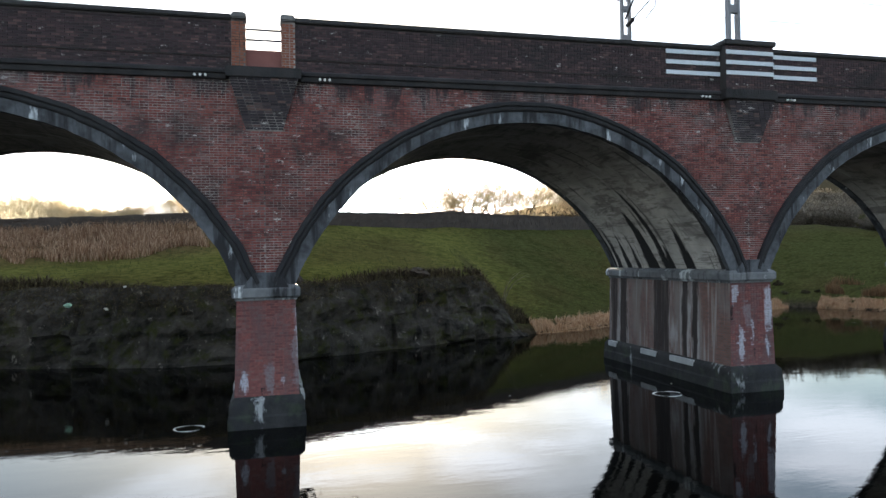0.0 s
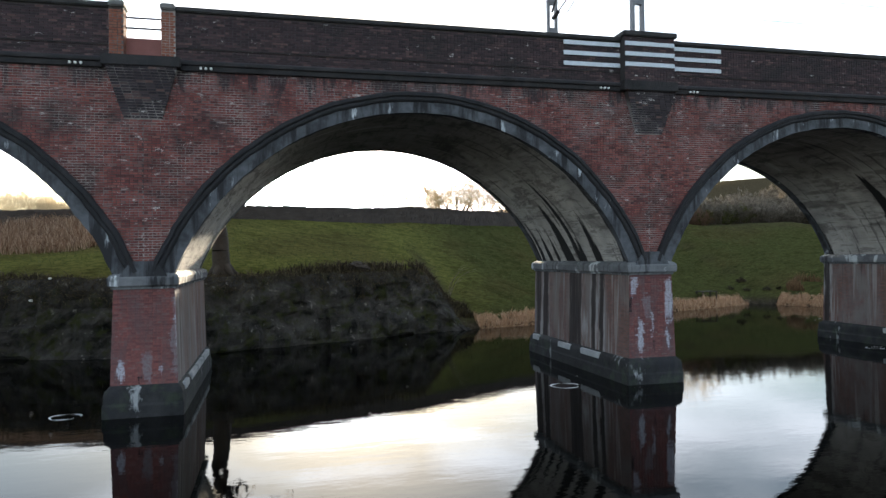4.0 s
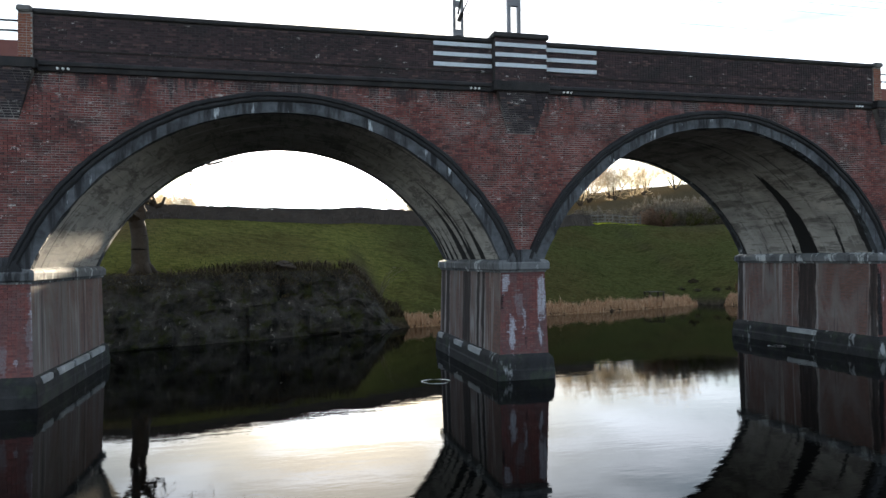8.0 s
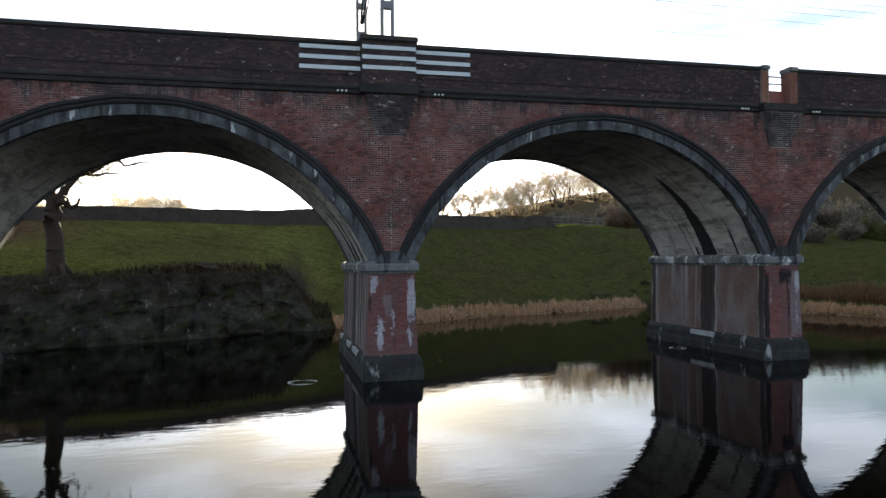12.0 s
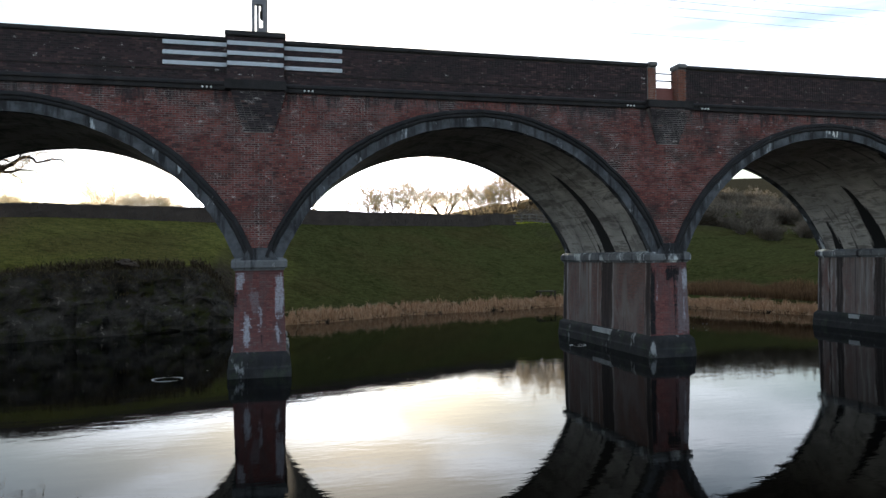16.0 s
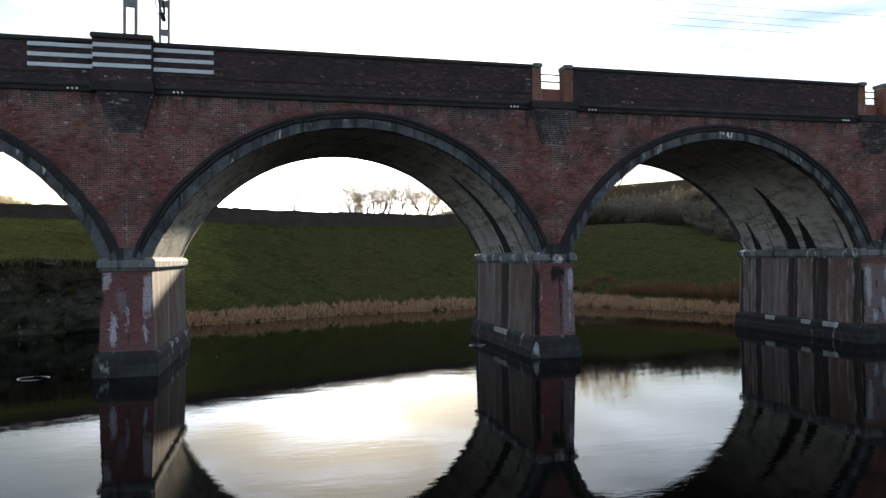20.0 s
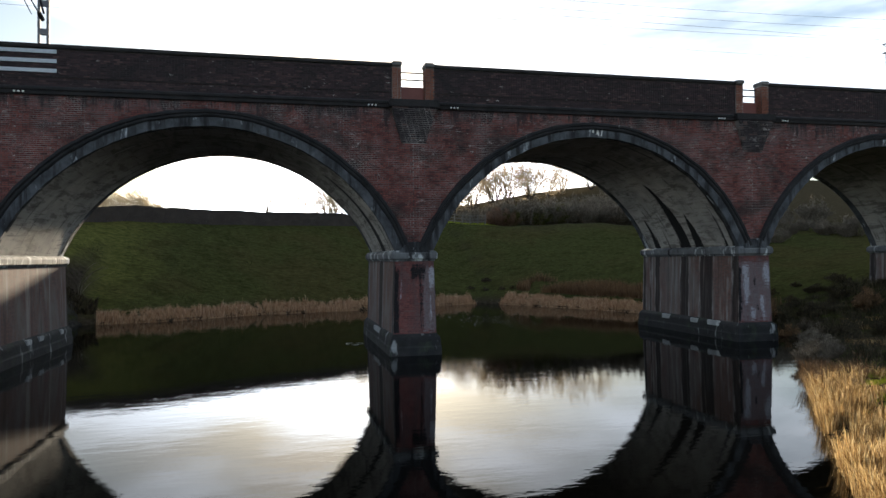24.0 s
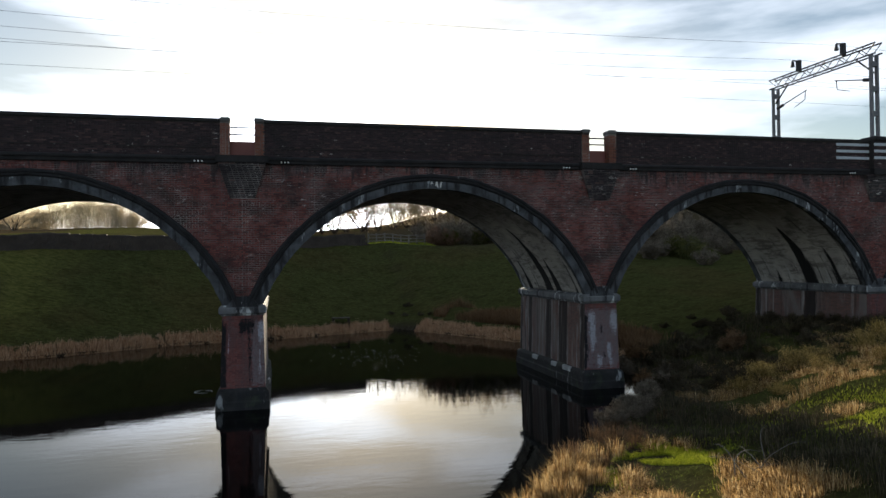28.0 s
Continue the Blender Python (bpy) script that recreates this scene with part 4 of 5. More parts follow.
# ---- overhead line portals ----
def portal(px):
    gz = GRADE * px
    base = STRING0 + gz
    top = 16.62 + GRADE * px
    ob = thing("line_portal", "grey steel lattice railway portal standing on the parapet", "gantry", "line portals", (px, 0, 0))
    for y in (0.62, DEPTH - 0.4):
        for s in (-1, 1):
            leg = boxes((s * 0.19 - 0.055, s * 0.19 + 0.055, y - 0.09, y + 0.09, base, top))
            part("post_channel", leg, M_STEEL, ob)
        z = base + 0.6
        while z < top:
            part("batten_plate", boxes((-0.14, 0.14, y - 0.08, y + 0.08, z, z + 0.28)), M_STEEL, ob)
            z += 1.35
    # boom: four chords with lacing
    ya, yb = 0.3, DEPTH - 0.1
    for x in (-0.22, 0.22):
        for z in (top - 0.02, top + 0.55):
            part("chord", boxes((x - 0.035, x + 0.035, ya, yb, z - 0.035, z + 0.035)), M_DARKSTEEL, ob)
    n = 12
    for i in range(n):
        y0, y1 = ya + (yb - ya) * i / n, ya + (yb - ya) * (i + 1) / n
        for x in (-0.22, 0.22):
            a, b = (top, top + 0.55) if i % 2 else (top + 0.55, top)
            part("lacing", tube([], [], (x, y0, a), (x, y1, b), 0.022, 0.022, 4), M_DARKSTEEL, ob)
        part("cross_bar", tube([], [], (-0.22, y0, top + 0.55), (0.22, y1, top + 0.55), 0.02, 0.02, 4), M_DARKSTEEL, ob)
    for y, s in ((0.62, 1), (DEPTH - 0.4, -1)):
        part("knee_brace", tube([], [], (0, y, top - 1.0), (0, y + s * 1.1, top), 0.05, 0.05, 6), M_DARKSTEEL, ob)
        part("cantilever_arm", tube([], [], (0, y + s * 0.1, top - 1.35), (0, y + s * 2.6, top - 0.75), 0.035, 0.03, 6), M_DARKSTEEL, ob)
        part("insulator", tube([], [], (0, y + s * 0.15, top - 1.34), (0, y + s * 0.65, top - 1.22), 0.10, 0.10, 8), M_DARKSTEEL, ob)
        part("steady_arm", tube([], [], (0, y + s * 2.5, top - 0.8), (0, y + s * 2.45, top - 1.3), 0.025, 0.025, 5), M_DARKSTEEL, ob)
        part("steady_arm", tube([], [], (0, y + s * 2.45, top - 1.3), (0, y + s * 1.6, top - 1.6), 0.025, 0.02, 5), M_DARKSTEEL, ob)
        yy = y + s * 2.0
        part("bracket", boxes((-0.14, 0.14, yy - 0.12, yy + 0.12, top + 0.55, top + 1.25), bevel=0.03), M_DARKSTEEL, ob)
        part("bracket_arm", tube([], [], (0, yy, top + 1.2), (-0.45, yy, top + 1.2), 0.05, 0.04, 6), M_DARKSTEEL, ob)
        part("insulator", tube([], [], (-0.45, yy, top + 1.18), (-0.45, yy, top + 0.80), 0.06, 0.13, 8), M_DARKSTEEL, ob)
    return ob


portal(PIERS[3])
portal(PIERS[6] + 0.6)
for name, y, z in (("feeder_wire", 2.6, 17.75), ("feeder_wire", 5.5, 17.75), ("catenary_wire", 3.1, 16.3), ("catenary_wire", 4.9, 16.3), ("contact_wire", 2.3, 15.2), ("contact_wire", 5.8, 15.2)):
    v, f = [], []
    xs = [PIERS[0] + (PIERS[6] + 48.36 - PIERS[0]) * i / 64 for i in range(65)]

    def sag(x):
        t = ((x - PIERS[3]) % 48.36) / 48.36
        return z + GRADE * x - (0.5 if "contact" not in name else 0.05) * 4 * t * (1 - t)
    for a, b in zip(xs, xs[1:]):
        tube(v, f, (a, y, sag(a)), (b, y, sag(b)), 0.008, 0.008, 4)
    tagged(part(name, (v, f), M_WIRE), "thin dark overhead line wire above the viaduct", "wire", "overhead wires")


# ---- land and water ----
SHORE_FAR = [(-260, 60), (-120, 34), (-60, 22), (-28, 15), (-20.6, 12.8), (-15, 13), (-10, 15.2), (-4.3, 17.8), (-1, 18.4), (3, 19.4), (9.5, 23.3), (16.5, 25),
             (22, 27), (27.6, 29.6), (30.5, 25), (34, 19), (36, 14), (37, 7), (34.6, 0), (28.4, -7), (25.6, -10.3), (20.6, -16.7), (16.6, -22.5), (6.5, -34.5), (-10, -52), (-40, -90), (-120, -160)]


def shore_y(x):
    """Height in plan of the far shore at x, for x left of the inlet."""
    for (x0, y0), (x1, y1) in zip(SHORE_FAR, SHORE_FAR[1:14]):
        if x0 <= x <= x1:
            return y0 + (y1 - y0) * (x - x0) / (x1 - x0)
    return 29.0


_sx = np.array([p[0] for p in SHORE_FAR], float)
_sy = np.array([p[1] for p in SHORE_FAR], float)


def shore_distance(px, py):
    """Distance to the shore line, positive on land (arrays)."""
    best = np.full(px.shape, 1e9)
    side = np.zeros(px.shape)
    for i in range(len(_sx) - 1):
        ax, ay, bx, by = _sx[i], _sy[i], _sx[i + 1], _sy[i + 1]
        dx, dy = bx - ax, by - ay
        t = np.clip(((px - ax) * dx + (py - ay) * dy) / (dx * dx + dy * dy), 0, 1)
        d = np.hypot(px - ax - t * dx, py - ay - t * dy)
        s = np.sign(dx * (py - ay) - dy * (px - ax))
        near = d < best - 1e-9
        best = np.where(near, d, best)
        side = np.where(near, s, side)
    # even-odd test against the water polygon, closed far to the south-west
    poly_x, poly_y = np.append(_sx, [-260.0]), np.append(_sy, [-160.0])
    inside = np.zeros(px.shape, bool)
    j = len(poly_x) - 1
    for i in range(len(poly_x)):
        cond = ((poly_y[i] > py) != (poly_y[j] > py))
        xi = (poly_x[j] - poly_x[i]) * (py - poly_y[i]) / (poly_y[j] - poly_y[i] + 1e-12) + poly_x[i]
        inside ^= cond & (px < xi)
        j = i
    return np.where(inside, -best, best)


def ease(t):
    t = np.clip(t, 0, 1)
    return t * t * (3 - 2 * t)


WALL_X = (-300.0, -90.0, -35.0, -15.0, 5.5, 18.0, 28.5, 30.5, 60.0, 300.0)
WALL_YS = (66.0, 36.5, 29.0, 28.5, 37.8, 45.0, 49.8, 47.0, 48.5, 70.0)


def wall_y(x):
    return np.interp(x, WALL_X, WALL_YS)


def land(px, py):
    """Height of the ground (arrays)."""
    px, py = np.asarray(px, float), np.asarray(py, float)
    d = shore_distance(px, py)
    wob = 0.22 * np.sin(px * 0.31 + 0.7 * np.sin(py * 0.23)) * np.sin(py * 0.27 + 1.1) + 0.1 * np.sin(px * 0.9 + py * 0.7) * np.sin(py * 1.1 - px * 0.4)
    # far side: cliff on the left, shelving meadow on the right
    cliff = ease((-1.4 - px) / 2.8)
    up = np.clip(d, 0, None)
    wy = wall_y(px)
    crest = np.interp(px, (-90, -32, -24, -11, 0, 9, 17, 29), (6.6, 7.2, 7.5, 7.7, 7.45, 7.4, 7.65, 7.9))
    sh = np.minimum(d, 60)
    span = np.maximum(wy - py, 0.0)
    f = up / (up + span + 1e-6)
    meadow = 0.12 + 0.2 * np.clip(up, 0, 1.5) / 1.5 + (crest - 0.32) * f ** 0.95
    base = 3.7 * ease(up / 1.5)
    shelf = base + (crest - 3.7) * np.clip((up - 1.0) / (up + span), 0, 1) ** 1.25
    far = cliff * shelf + (1 - cliff) * meadow
    past = np.clip(py - wy - 1.0, 0, 400)
    far = far + np.clip(past, 0, 110) * 0.062 + np.clip(past - 110, 0, 400) * 0.012
    # the hillside to the right rises steeper
    far = far + np.interp(px, (28, 36, 46, 60, 88), (0, 0.3, 0.9, 2.9, 5.5)) * np.clip(past / 30.0, 0, 1.6) + 2.0 * ease((px - 60) / 60) * ease((py - 14) / 40)
    wob = wob * (0.25 + 0.75 * ease((px - 18) / 10))
    # near right bank under the last arches
    bank = 0.13 + 1.25 * ease(up / 9.0) + 0.16 * np.clip(up - 5, 0, 12) + 0.05 * np.clip(up - 16, 0, 60)
    w = ease((py - 8) / 10)
    h = far * w + bank * (1 - w)
    h = h + wob * ease(up / 5) * (1 - 0.0 * w)
    under = -0.25 + 0.55 * d
    return np.where(d > 0, np.maximum(h, 0.1), np.clip(under, -1.8, -0.02))


def spread(lo, hi, fine_lo, fine_hi, step, far_step):
    a = list(np.arange(fine_lo, fine_hi + 1e-6, step))
    x, s = fine_lo, step
    left = []
    while x > lo:
        s *= far_step
        x -= s
        left.append(max(x, lo))
    x, s = fine_hi, step
    right = []
    while x < hi:
        s *= far_step
        x += s
        right.append(min(x, hi))
    return np.array(left[::-1] + a + right)


gx, gy = spread(-2600, 2600, -48, 66, 0.7, 1.22), spread(-400, 2800, -34, 62, 0.7, 1.2)
GX, GY = np.meshgrid(gx, gy)
GZ = land(GX, GY)
nx, ny = len(gx), len(gy)
gverts = np.stack([GX.ravel(), GY.ravel(), GZ.ravel()], 1).tolist()
gfaces = [(j * nx + i, j * nx + i + 1, (j + 1) * nx + i + 1, (j + 1) * nx + i) for j in range(ny - 1) for i in range(nx - 1)]
ground = smooth(part("ground", (gverts, gfaces), M_GROUND))
tagged(ground, "rough green meadow rising from the river", "ground", kind="structure")
water = part("water", ([(-2600, -2000, 0), (2600, -2000, 0), (2600, 45, 0), (-2600, 45, 0)], [(0, 1, 2, 3)]), M_WATER)
tagged(water, "dark still river water with faint ripples", "water", kind="structure")


def height(x, y):
    return float(land(np.array([x]), np.array([y]))[0])


# rocky bank below the meadow
def rock_bank():
    verts, faces = [], []
    xs = np.arange(-58, -1.0, 0.2)
    rows = 22
    for x in xs:
        sy = shore_y(x)
        fade = min(1.0, max(0.0, (-1.5 - x) / 2.4)) ** 0.7
        for j in range(rows):
            t = j / (rows - 1)
            z = -0.4 + (3.2 * fade + 0.75) * t
            y = sy - 0.55 + 1.7 * t ** 1.6
            p = Vector((x * 0.55, y * 0.55, z * 0.75))
            n = noise.fractal(p, 0.8, 2.1, 5) * 0.6 + noise.cell(Vector((x * 0.6, z * 0.7, 3.0))) * 0.3 + noise.cell(Vector((x * 1.7, z * 1.9, 8.0))) * 0.14
            verts.append((x + 0.1 * noise.noise(p * 3), y - n * (0.4 + 0.6 * math.sin(math.pi * min(1, t * 1.1))), z + 0.15 * noise.noise(p * 2.2)))
    for i in range(len(xs) - 1):
        for j in range(rows - 1):
            a = i * rows + j
            faces.append((a, a + rows, a + rows + 1, a + 1))
    return verts, faces


bank = tagged(part("rock_bank", rock_bank(), M_ROCK), "dark mossy rock face dropping into the water", "river bank", kind="structure")


# ---- plants ----
def blade_field(points, rng, tall, wide, lean=0.35, segs=2):
    """Bent grass blades standing on the points (x, y, z, scale)."""
    verts, faces = [], []
    for x, y, z, s in points:
        h, w = tall * s * rng.uniform(0.65, 1.15), wide * rng.uniform(0.7, 1.3)
        a = rng.uniform(0, 2 * math.pi)
        cx, cy = math.cos(a), math.sin(a)
        b = rng.uniform(0, 2 * math.pi)
        l = h * lean * rng.uniform(0.1, 1.0)
        k = len(verts)
        for i in range(segs):
            t = i / segs
            ox, oy = l * t * t * math.cos(b), l * t * t * math.sin(b)
            ww = w * (1 - 0.5 * t)
            verts += [(x - cx * ww + ox, y - cy * ww + oy, z + h * t), (x + cx * ww + ox, y + cy * ww + oy, z + h * t)]
        verts.append((x + l * math.cos(b), y + l * math.sin(b), z + h * (1 - 0.25 * lean)))
        for i in range(segs - 1):
            faces.append((k + 2 * i, k + 2 * i + 1, k + 2 * i + 3, k + 2 * i + 2))
        faces.append((k + 2 * segs - 2, k + 2 * segs - 1, k + 2 * segs))
    return verts, faces


def along(pts, rng, count, inward, spread_):
    """Random points by a line: offset to its left, jittered."""
    lens = [math.dist(a, b) for a, b in zip(pts, pts[1:])]
    out = []
    for _ in range(count):
        u = rng.uniform(0, sum(lens))
        for (a, b), l in zip(zip(pts, pts[1:]), lens):
            if u <= l:
                break
            u -= l
        t = u / l
        nx_, ny_ = -(b[1] - a[1]) / l, (b[0] - a[0]) / l
        o = inward + spread_ * rng.random() ** 1.4
        out.append((a[0] + (b[0] - a[0]) * t + nx_ * o, a[1] + (b[1] - a[1]) * t + ny_ * o))
    return out


def on_land(pts, rng, lo=0.7, hi=1.2, patch=0.0, thresh=-1.0):
    z = land(np.array([p[0] for p in pts]), np.array([p[1] for p in pts]))
    out = []
    for (x, y), h in zip(pts, z):
        n = noise.noise(Vector((x * 0.35, y * 0.35, patch)))
        if n > thresh:
            out.append((x, y, max(h, -0.15) - 0.03, rng.uniform(lo, hi) * (1 + 0.35 * n)))
    return out


def ashore(pts, least):
    d = shore_distance(np.array([p[0] for p in pts]), np.array([p[1] for p in pts]))
    return [p for p, q in zip(pts, d) if q > least]


def uneven_tufts(points, seed):
    """Thins and shortens growth here and there."""
    out = []
    for x, y, z, s in points:
        q = noise.noise(Vector((x * 1.1, y * 1.1, seed))) + 0.6 * noise.noise(Vector((x * 3.1, y * 3.1, seed)))
        if q > -0.55:
            out.append((x, y, z, s * (0.8 + 0.75 * q)))
    return out


rng = random.Random(7)
reed_line = [(-0.5, 18.6), (3, 19.4), (9.5, 23.3), (16.5, 25), (22, 27), (27.0, 29.2)]
tagged(part("reed_bed", blade_field(uneven_tufts(on_land(along(reed_line, rng, 22000, -0.35, 1.2), rng, 0.4, 1.3, 2.0, -0.6), 2.0), rng, 0.5, 0.016, 0.4), M_REED),
       "dry golden reeds along the water's edge", "reeds", kind="stuff")
reed_line2 = [(29.0, 27.6), (30.5, 25), (34, 19), (36, 14), (37, 8)]
tagged(part("reed_bed", blade_field(uneven_tufts(on_land(along(reed_line2, rng, 22000, -0.35, 1.6), rng, 0.4, 1.25, 4.0, -0.6), 5.0), rng, 0.46, 0.016, 0.55), M_REED),
       "dry golden reeds round the inlet", "reeds", kind="stuff")
rush = along(reed_line2, rng, 14000, 1.9, 3.0)
tagged(part("rush_bed", blade_field(on_land(rush, rng, 0.6, 1.2, 9.0, -0.3), rng, 0.85, 0.016, 0.4), M_OCHRE), "brown rushes on the wet ground", "rushes", kind="stuff")
tall_grass = [(rng.uniform(-60, -14.5), 28.3 - 9.0 * rng.random() ** 1.25) for _ in range(64000)]
tagged(part("tall_grass", blade_field([p for p in on_land(tall_grass, rng, 0.45, 1.35, 5.0, -0.2) if p[0] < -20 - 0.25 * (p[1] - 24) and p[1] > 21.8 + 3.4 * noise.noise(Vector((p[0] * 0.28, 4.0, p[1] * 0.2)))], rng, 0.7, 0.017, 0.75), M_DEAD),
       "pale brown dead grass on the bank top", "grass", kind="stuff")
fringe = along([(-58, 22), (-28, 15.0), (-20.6, 12.8), (-15, 13), (-10, 15.2), (-4.3, 17.8), (-0.5, 18.5)], rng, 15000, 0.7, 1.5)
tagged(part("bank_fringe", blade_field(on_land(fringe, rng, 0.6, 1.3, 6.0, -0.5), rng, 0.55, 0.03, 0.9), M_BRAMBLE),
       "dark brambles and dead grass on the bank's edge", "brambles", kind="stuff")
# dead bracken and brambles that hang over the rock
hang_v, hang_f = [], []
for _ in range(17000):
    x = rng.uniform(-56, -1.8)
    fade = min(1.0, max(0.0, (-1.5 - x) / 2.4)) ** 0.7
    t = 1.0 - 0.36 * rng.random() ** 1.5 * (0.55 + 0.9 * noise.noise(Vector((x * 0.45, 2.0, 0))) + 0.35 * (x < -17))
    y, z = shore_y(x) - 0.75 + 1.7 * t ** 1.6 - 0.25 * rng.random(), -0.3 + (3.2 * fade + 0.75) * t
    d = Vector((rng.gauss(0, 0.6), -0.45 + rng.gauss(0, 0.35), rng.gauss(-0.25, 0.6))).normalized() * rng.uniform(0.1, 0.32)
    s = Vector((rng.gauss(0, 1), 0, rng.gauss(0, 1))).normalized() * 0.013
    k = len(hang_v)
    p = Vector((x, y, z))
    hang_v += [tuple(p - s), tuple(p + s), tuple(p + d)]
    hang_f.append((k, k + 1, k + 2))
tagged(part("hanging_brambles", (hang_v, hang_f), M_BRAMBLE), "dark brambles and bracken hanging over the rock", "brambles", kind="stuff")
# meadow tufts
mead = [(rng.uniform(-34, 40), rng.uniform(15, 49)) for _ in range(42000)]
tagged(part("meadow_tufts", blade_field(on_land(mead, rng, 0.5, 1.2, 1.0, -0.3), rng, 0.2, 0.024, 0.9, 1), M_MEADOW), "short tussocks of meadow grass", "grass", kind="stuff")

# the near right bank: golden edge grass, green sward, straw tussocks
def tussocks(centres, rng_, each, radius, tall, wide, lean):
    """Grass in separate tussocks whose blades arch outwards."""
    verts, faces = [], []
    for x, y, z, s in centres:
        dx0, dy0 = rng_.gauss(0, 0.25), rng_.gauss(0, 0.25)
        for _ in range(each):
            a = rng_.uniform(0, 2 * math.pi)
            r = radius * s * math.sqrt(rng_.random())
            bx, by = x + r * math.cos(a), y + r * math.sin(a)
            h = tall * s * rng_.uniform(0.5, 1.15)
            out = lean * h * rng_.uniform(0.2, 1.1)
            ox, oy = out * (math.cos(a) + dx0) , out * (math.sin(a) + dy0)
            w = wide * rng_.uniform(0.6, 1.3)
            px_, py_ = -math.sin(a) * w, math.cos(a) * w
            k = len(verts)
            verts += [(bx - px_, by - py_, z - 0.05), (bx + px_, by + py_, z - 0.05),
                      (bx + ox * 0.3 + px_ * 0.8, by + oy * 0.3 + py_ * 0.8, z + h * 0.6), (bx + ox * 0.3 - px_ * 0.8, by + oy * 0.3 - py_ * 0.8, z + h * 0.6),
                      (bx + ox, by + oy, z + h * (1 - 0.3 * lean))]
            faces += [(k, k + 1, k + 2, k + 3), (k + 3, k + 2, k + 4)]
    return verts, faces


edge = [(37, 7), (34.6, 0), (28.4, -7), (25.6, -10.3), (20.6, -16.7), (16.6, -22.5)]


def rough(x, y, seed, scale=0.5):
    return noise.noise(Vector((x * scale, y * scale, seed)))


pts = [p for p in along(edge, rng, 850, 0.05, 1.4) if p[1] < -11.0 + rng.gauss(0, 0.5) and rough(*p, 3.0, 0.9) > -0.08]
tagged(part("edge_grass", tussocks(on_land(pts, rng, 0.45, 1.3, 3.0, -0.6), rng, 95, 0.22, 0.58, 0.0045, 0.55), M_STRAW), "tall golden dead grass at the water's edge", "grass", kind="stuff")
fringe2 = [p for p in along(edge, rng, 420, 0.1, 1.8) if -11.5 < p[1] < -6.8 and rough(*p, 4.0, 0.9) > -0.1]
tagged(part("edge_weeds", tussocks(on_land(fringe2, rng, 0.4, 1.2, 3.0, -0.6), rng, 60, 0.25, 0.5, 0.006, 0.9), M_OCHRE), "low brown weeds at the water's edge", "weeds", kind="stuff")
lawn = ashore([(rng.uniform(19, 46), rng.uniform(-24, 4)) for _ in range(80000)], 0.4)
tagged(part("bank_sward", blade_field(on_land(lawn, rng, 0.6, 1.2, 8.0, -0.8), rng, 0.13, 0.012, 0.9, 1), M_GREEN), "short green grass on the near bank", "grass", kind="stuff")
# moss in a hollow by the water and a strip up the bank, brightened for sunlight
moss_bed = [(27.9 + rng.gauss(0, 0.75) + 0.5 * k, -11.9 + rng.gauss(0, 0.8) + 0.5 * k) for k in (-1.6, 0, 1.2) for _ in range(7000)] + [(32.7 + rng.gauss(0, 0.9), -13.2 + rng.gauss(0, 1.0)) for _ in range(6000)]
tagged(part("moss_sward", blade_field([p for p in on_land(ashore(moss_bed, 1.3), rng, 0.6, 1.2, 13.0, -0.35) if rough(p[0], p[1], 21.0, 1.1) > -0.2], rng, 0.16, 0.014, 0.6, 1), M_MOSS_SUNLIT), "yellow-green moss and short grass, coloured vivid as if sunlit", "moss", kind="stuff")


def zone(x, y):
    """Where dry straw grows: the open foot of the bank and its upper slope, not the pier's shadow strip between."""
    # line of the pier's cast shadow, deepened by leaving out pale straw
    off_shadow = abs(x - (32.1 + 0.114 * y))
    if off_shadow < 1.7 + 0.5 * rough(x, y, 2.0, 0.7):
        return 0
    return 1 if x < 31 else 2


straw = ashore([(rng.uniform(20, 31), rng.uniform(-24, -9.5)) for _ in range(6500)] + [(rng.uniform(31, 56), rng.uniform(-24, 3)) for _ in range(9000)], 1.9)
straw = [p for p in straw if zone(*p) == 1 and rough(*p, 5.0, 0.8) + 0.6 * rough(*p, 8.0, 2.1) > -0.34 and math.hypot(p[0] - 28.0, (p[1] + 11.9) * 0.7) > 0.9 + rng.random()
         or zone(*p) == 2 and rough(*p, 6.0, 0.45) > 0.0 and p[1] < -1.0 + rng.gauss(0, 1.5) - 0.12 * (p[0] - 36)]
tagged(part("straw_tussocks", tussocks(on_land(straw, rng, 0.4, 1.35, 11.0, -0.3), rng, 56, 0.26, 0.30, 0.0055, 0.85), M_STRAW), "straw-coloured tussocks on the near bank", "grass", kind="stuff")
# dark rank weeds that darken the pier's shadow strip, and grow up to the arches
weeds = ashore([(rng.uniform(26, 52), rng.uniform(-22, 9)) for _ in range(9000)], 1.0)
weeds = [p for p in weeds if (zone(*p) == 0 or p[1] > -3.5 + rng.gauss(0, 1.5)) and rough(*p, 9.0, 0.6) > -0.35]
tagged(part("rank_weeds", tussocks(on_land(weeds, rng, 0.35, 1.3, 15.0, -0.5), rng, 22, 0.3, 0.46, 0.007, 0.8), M_WEED), "dark withered weeds on the shaded bank, deepening the pier shadow", "weeds", kind="stuff")


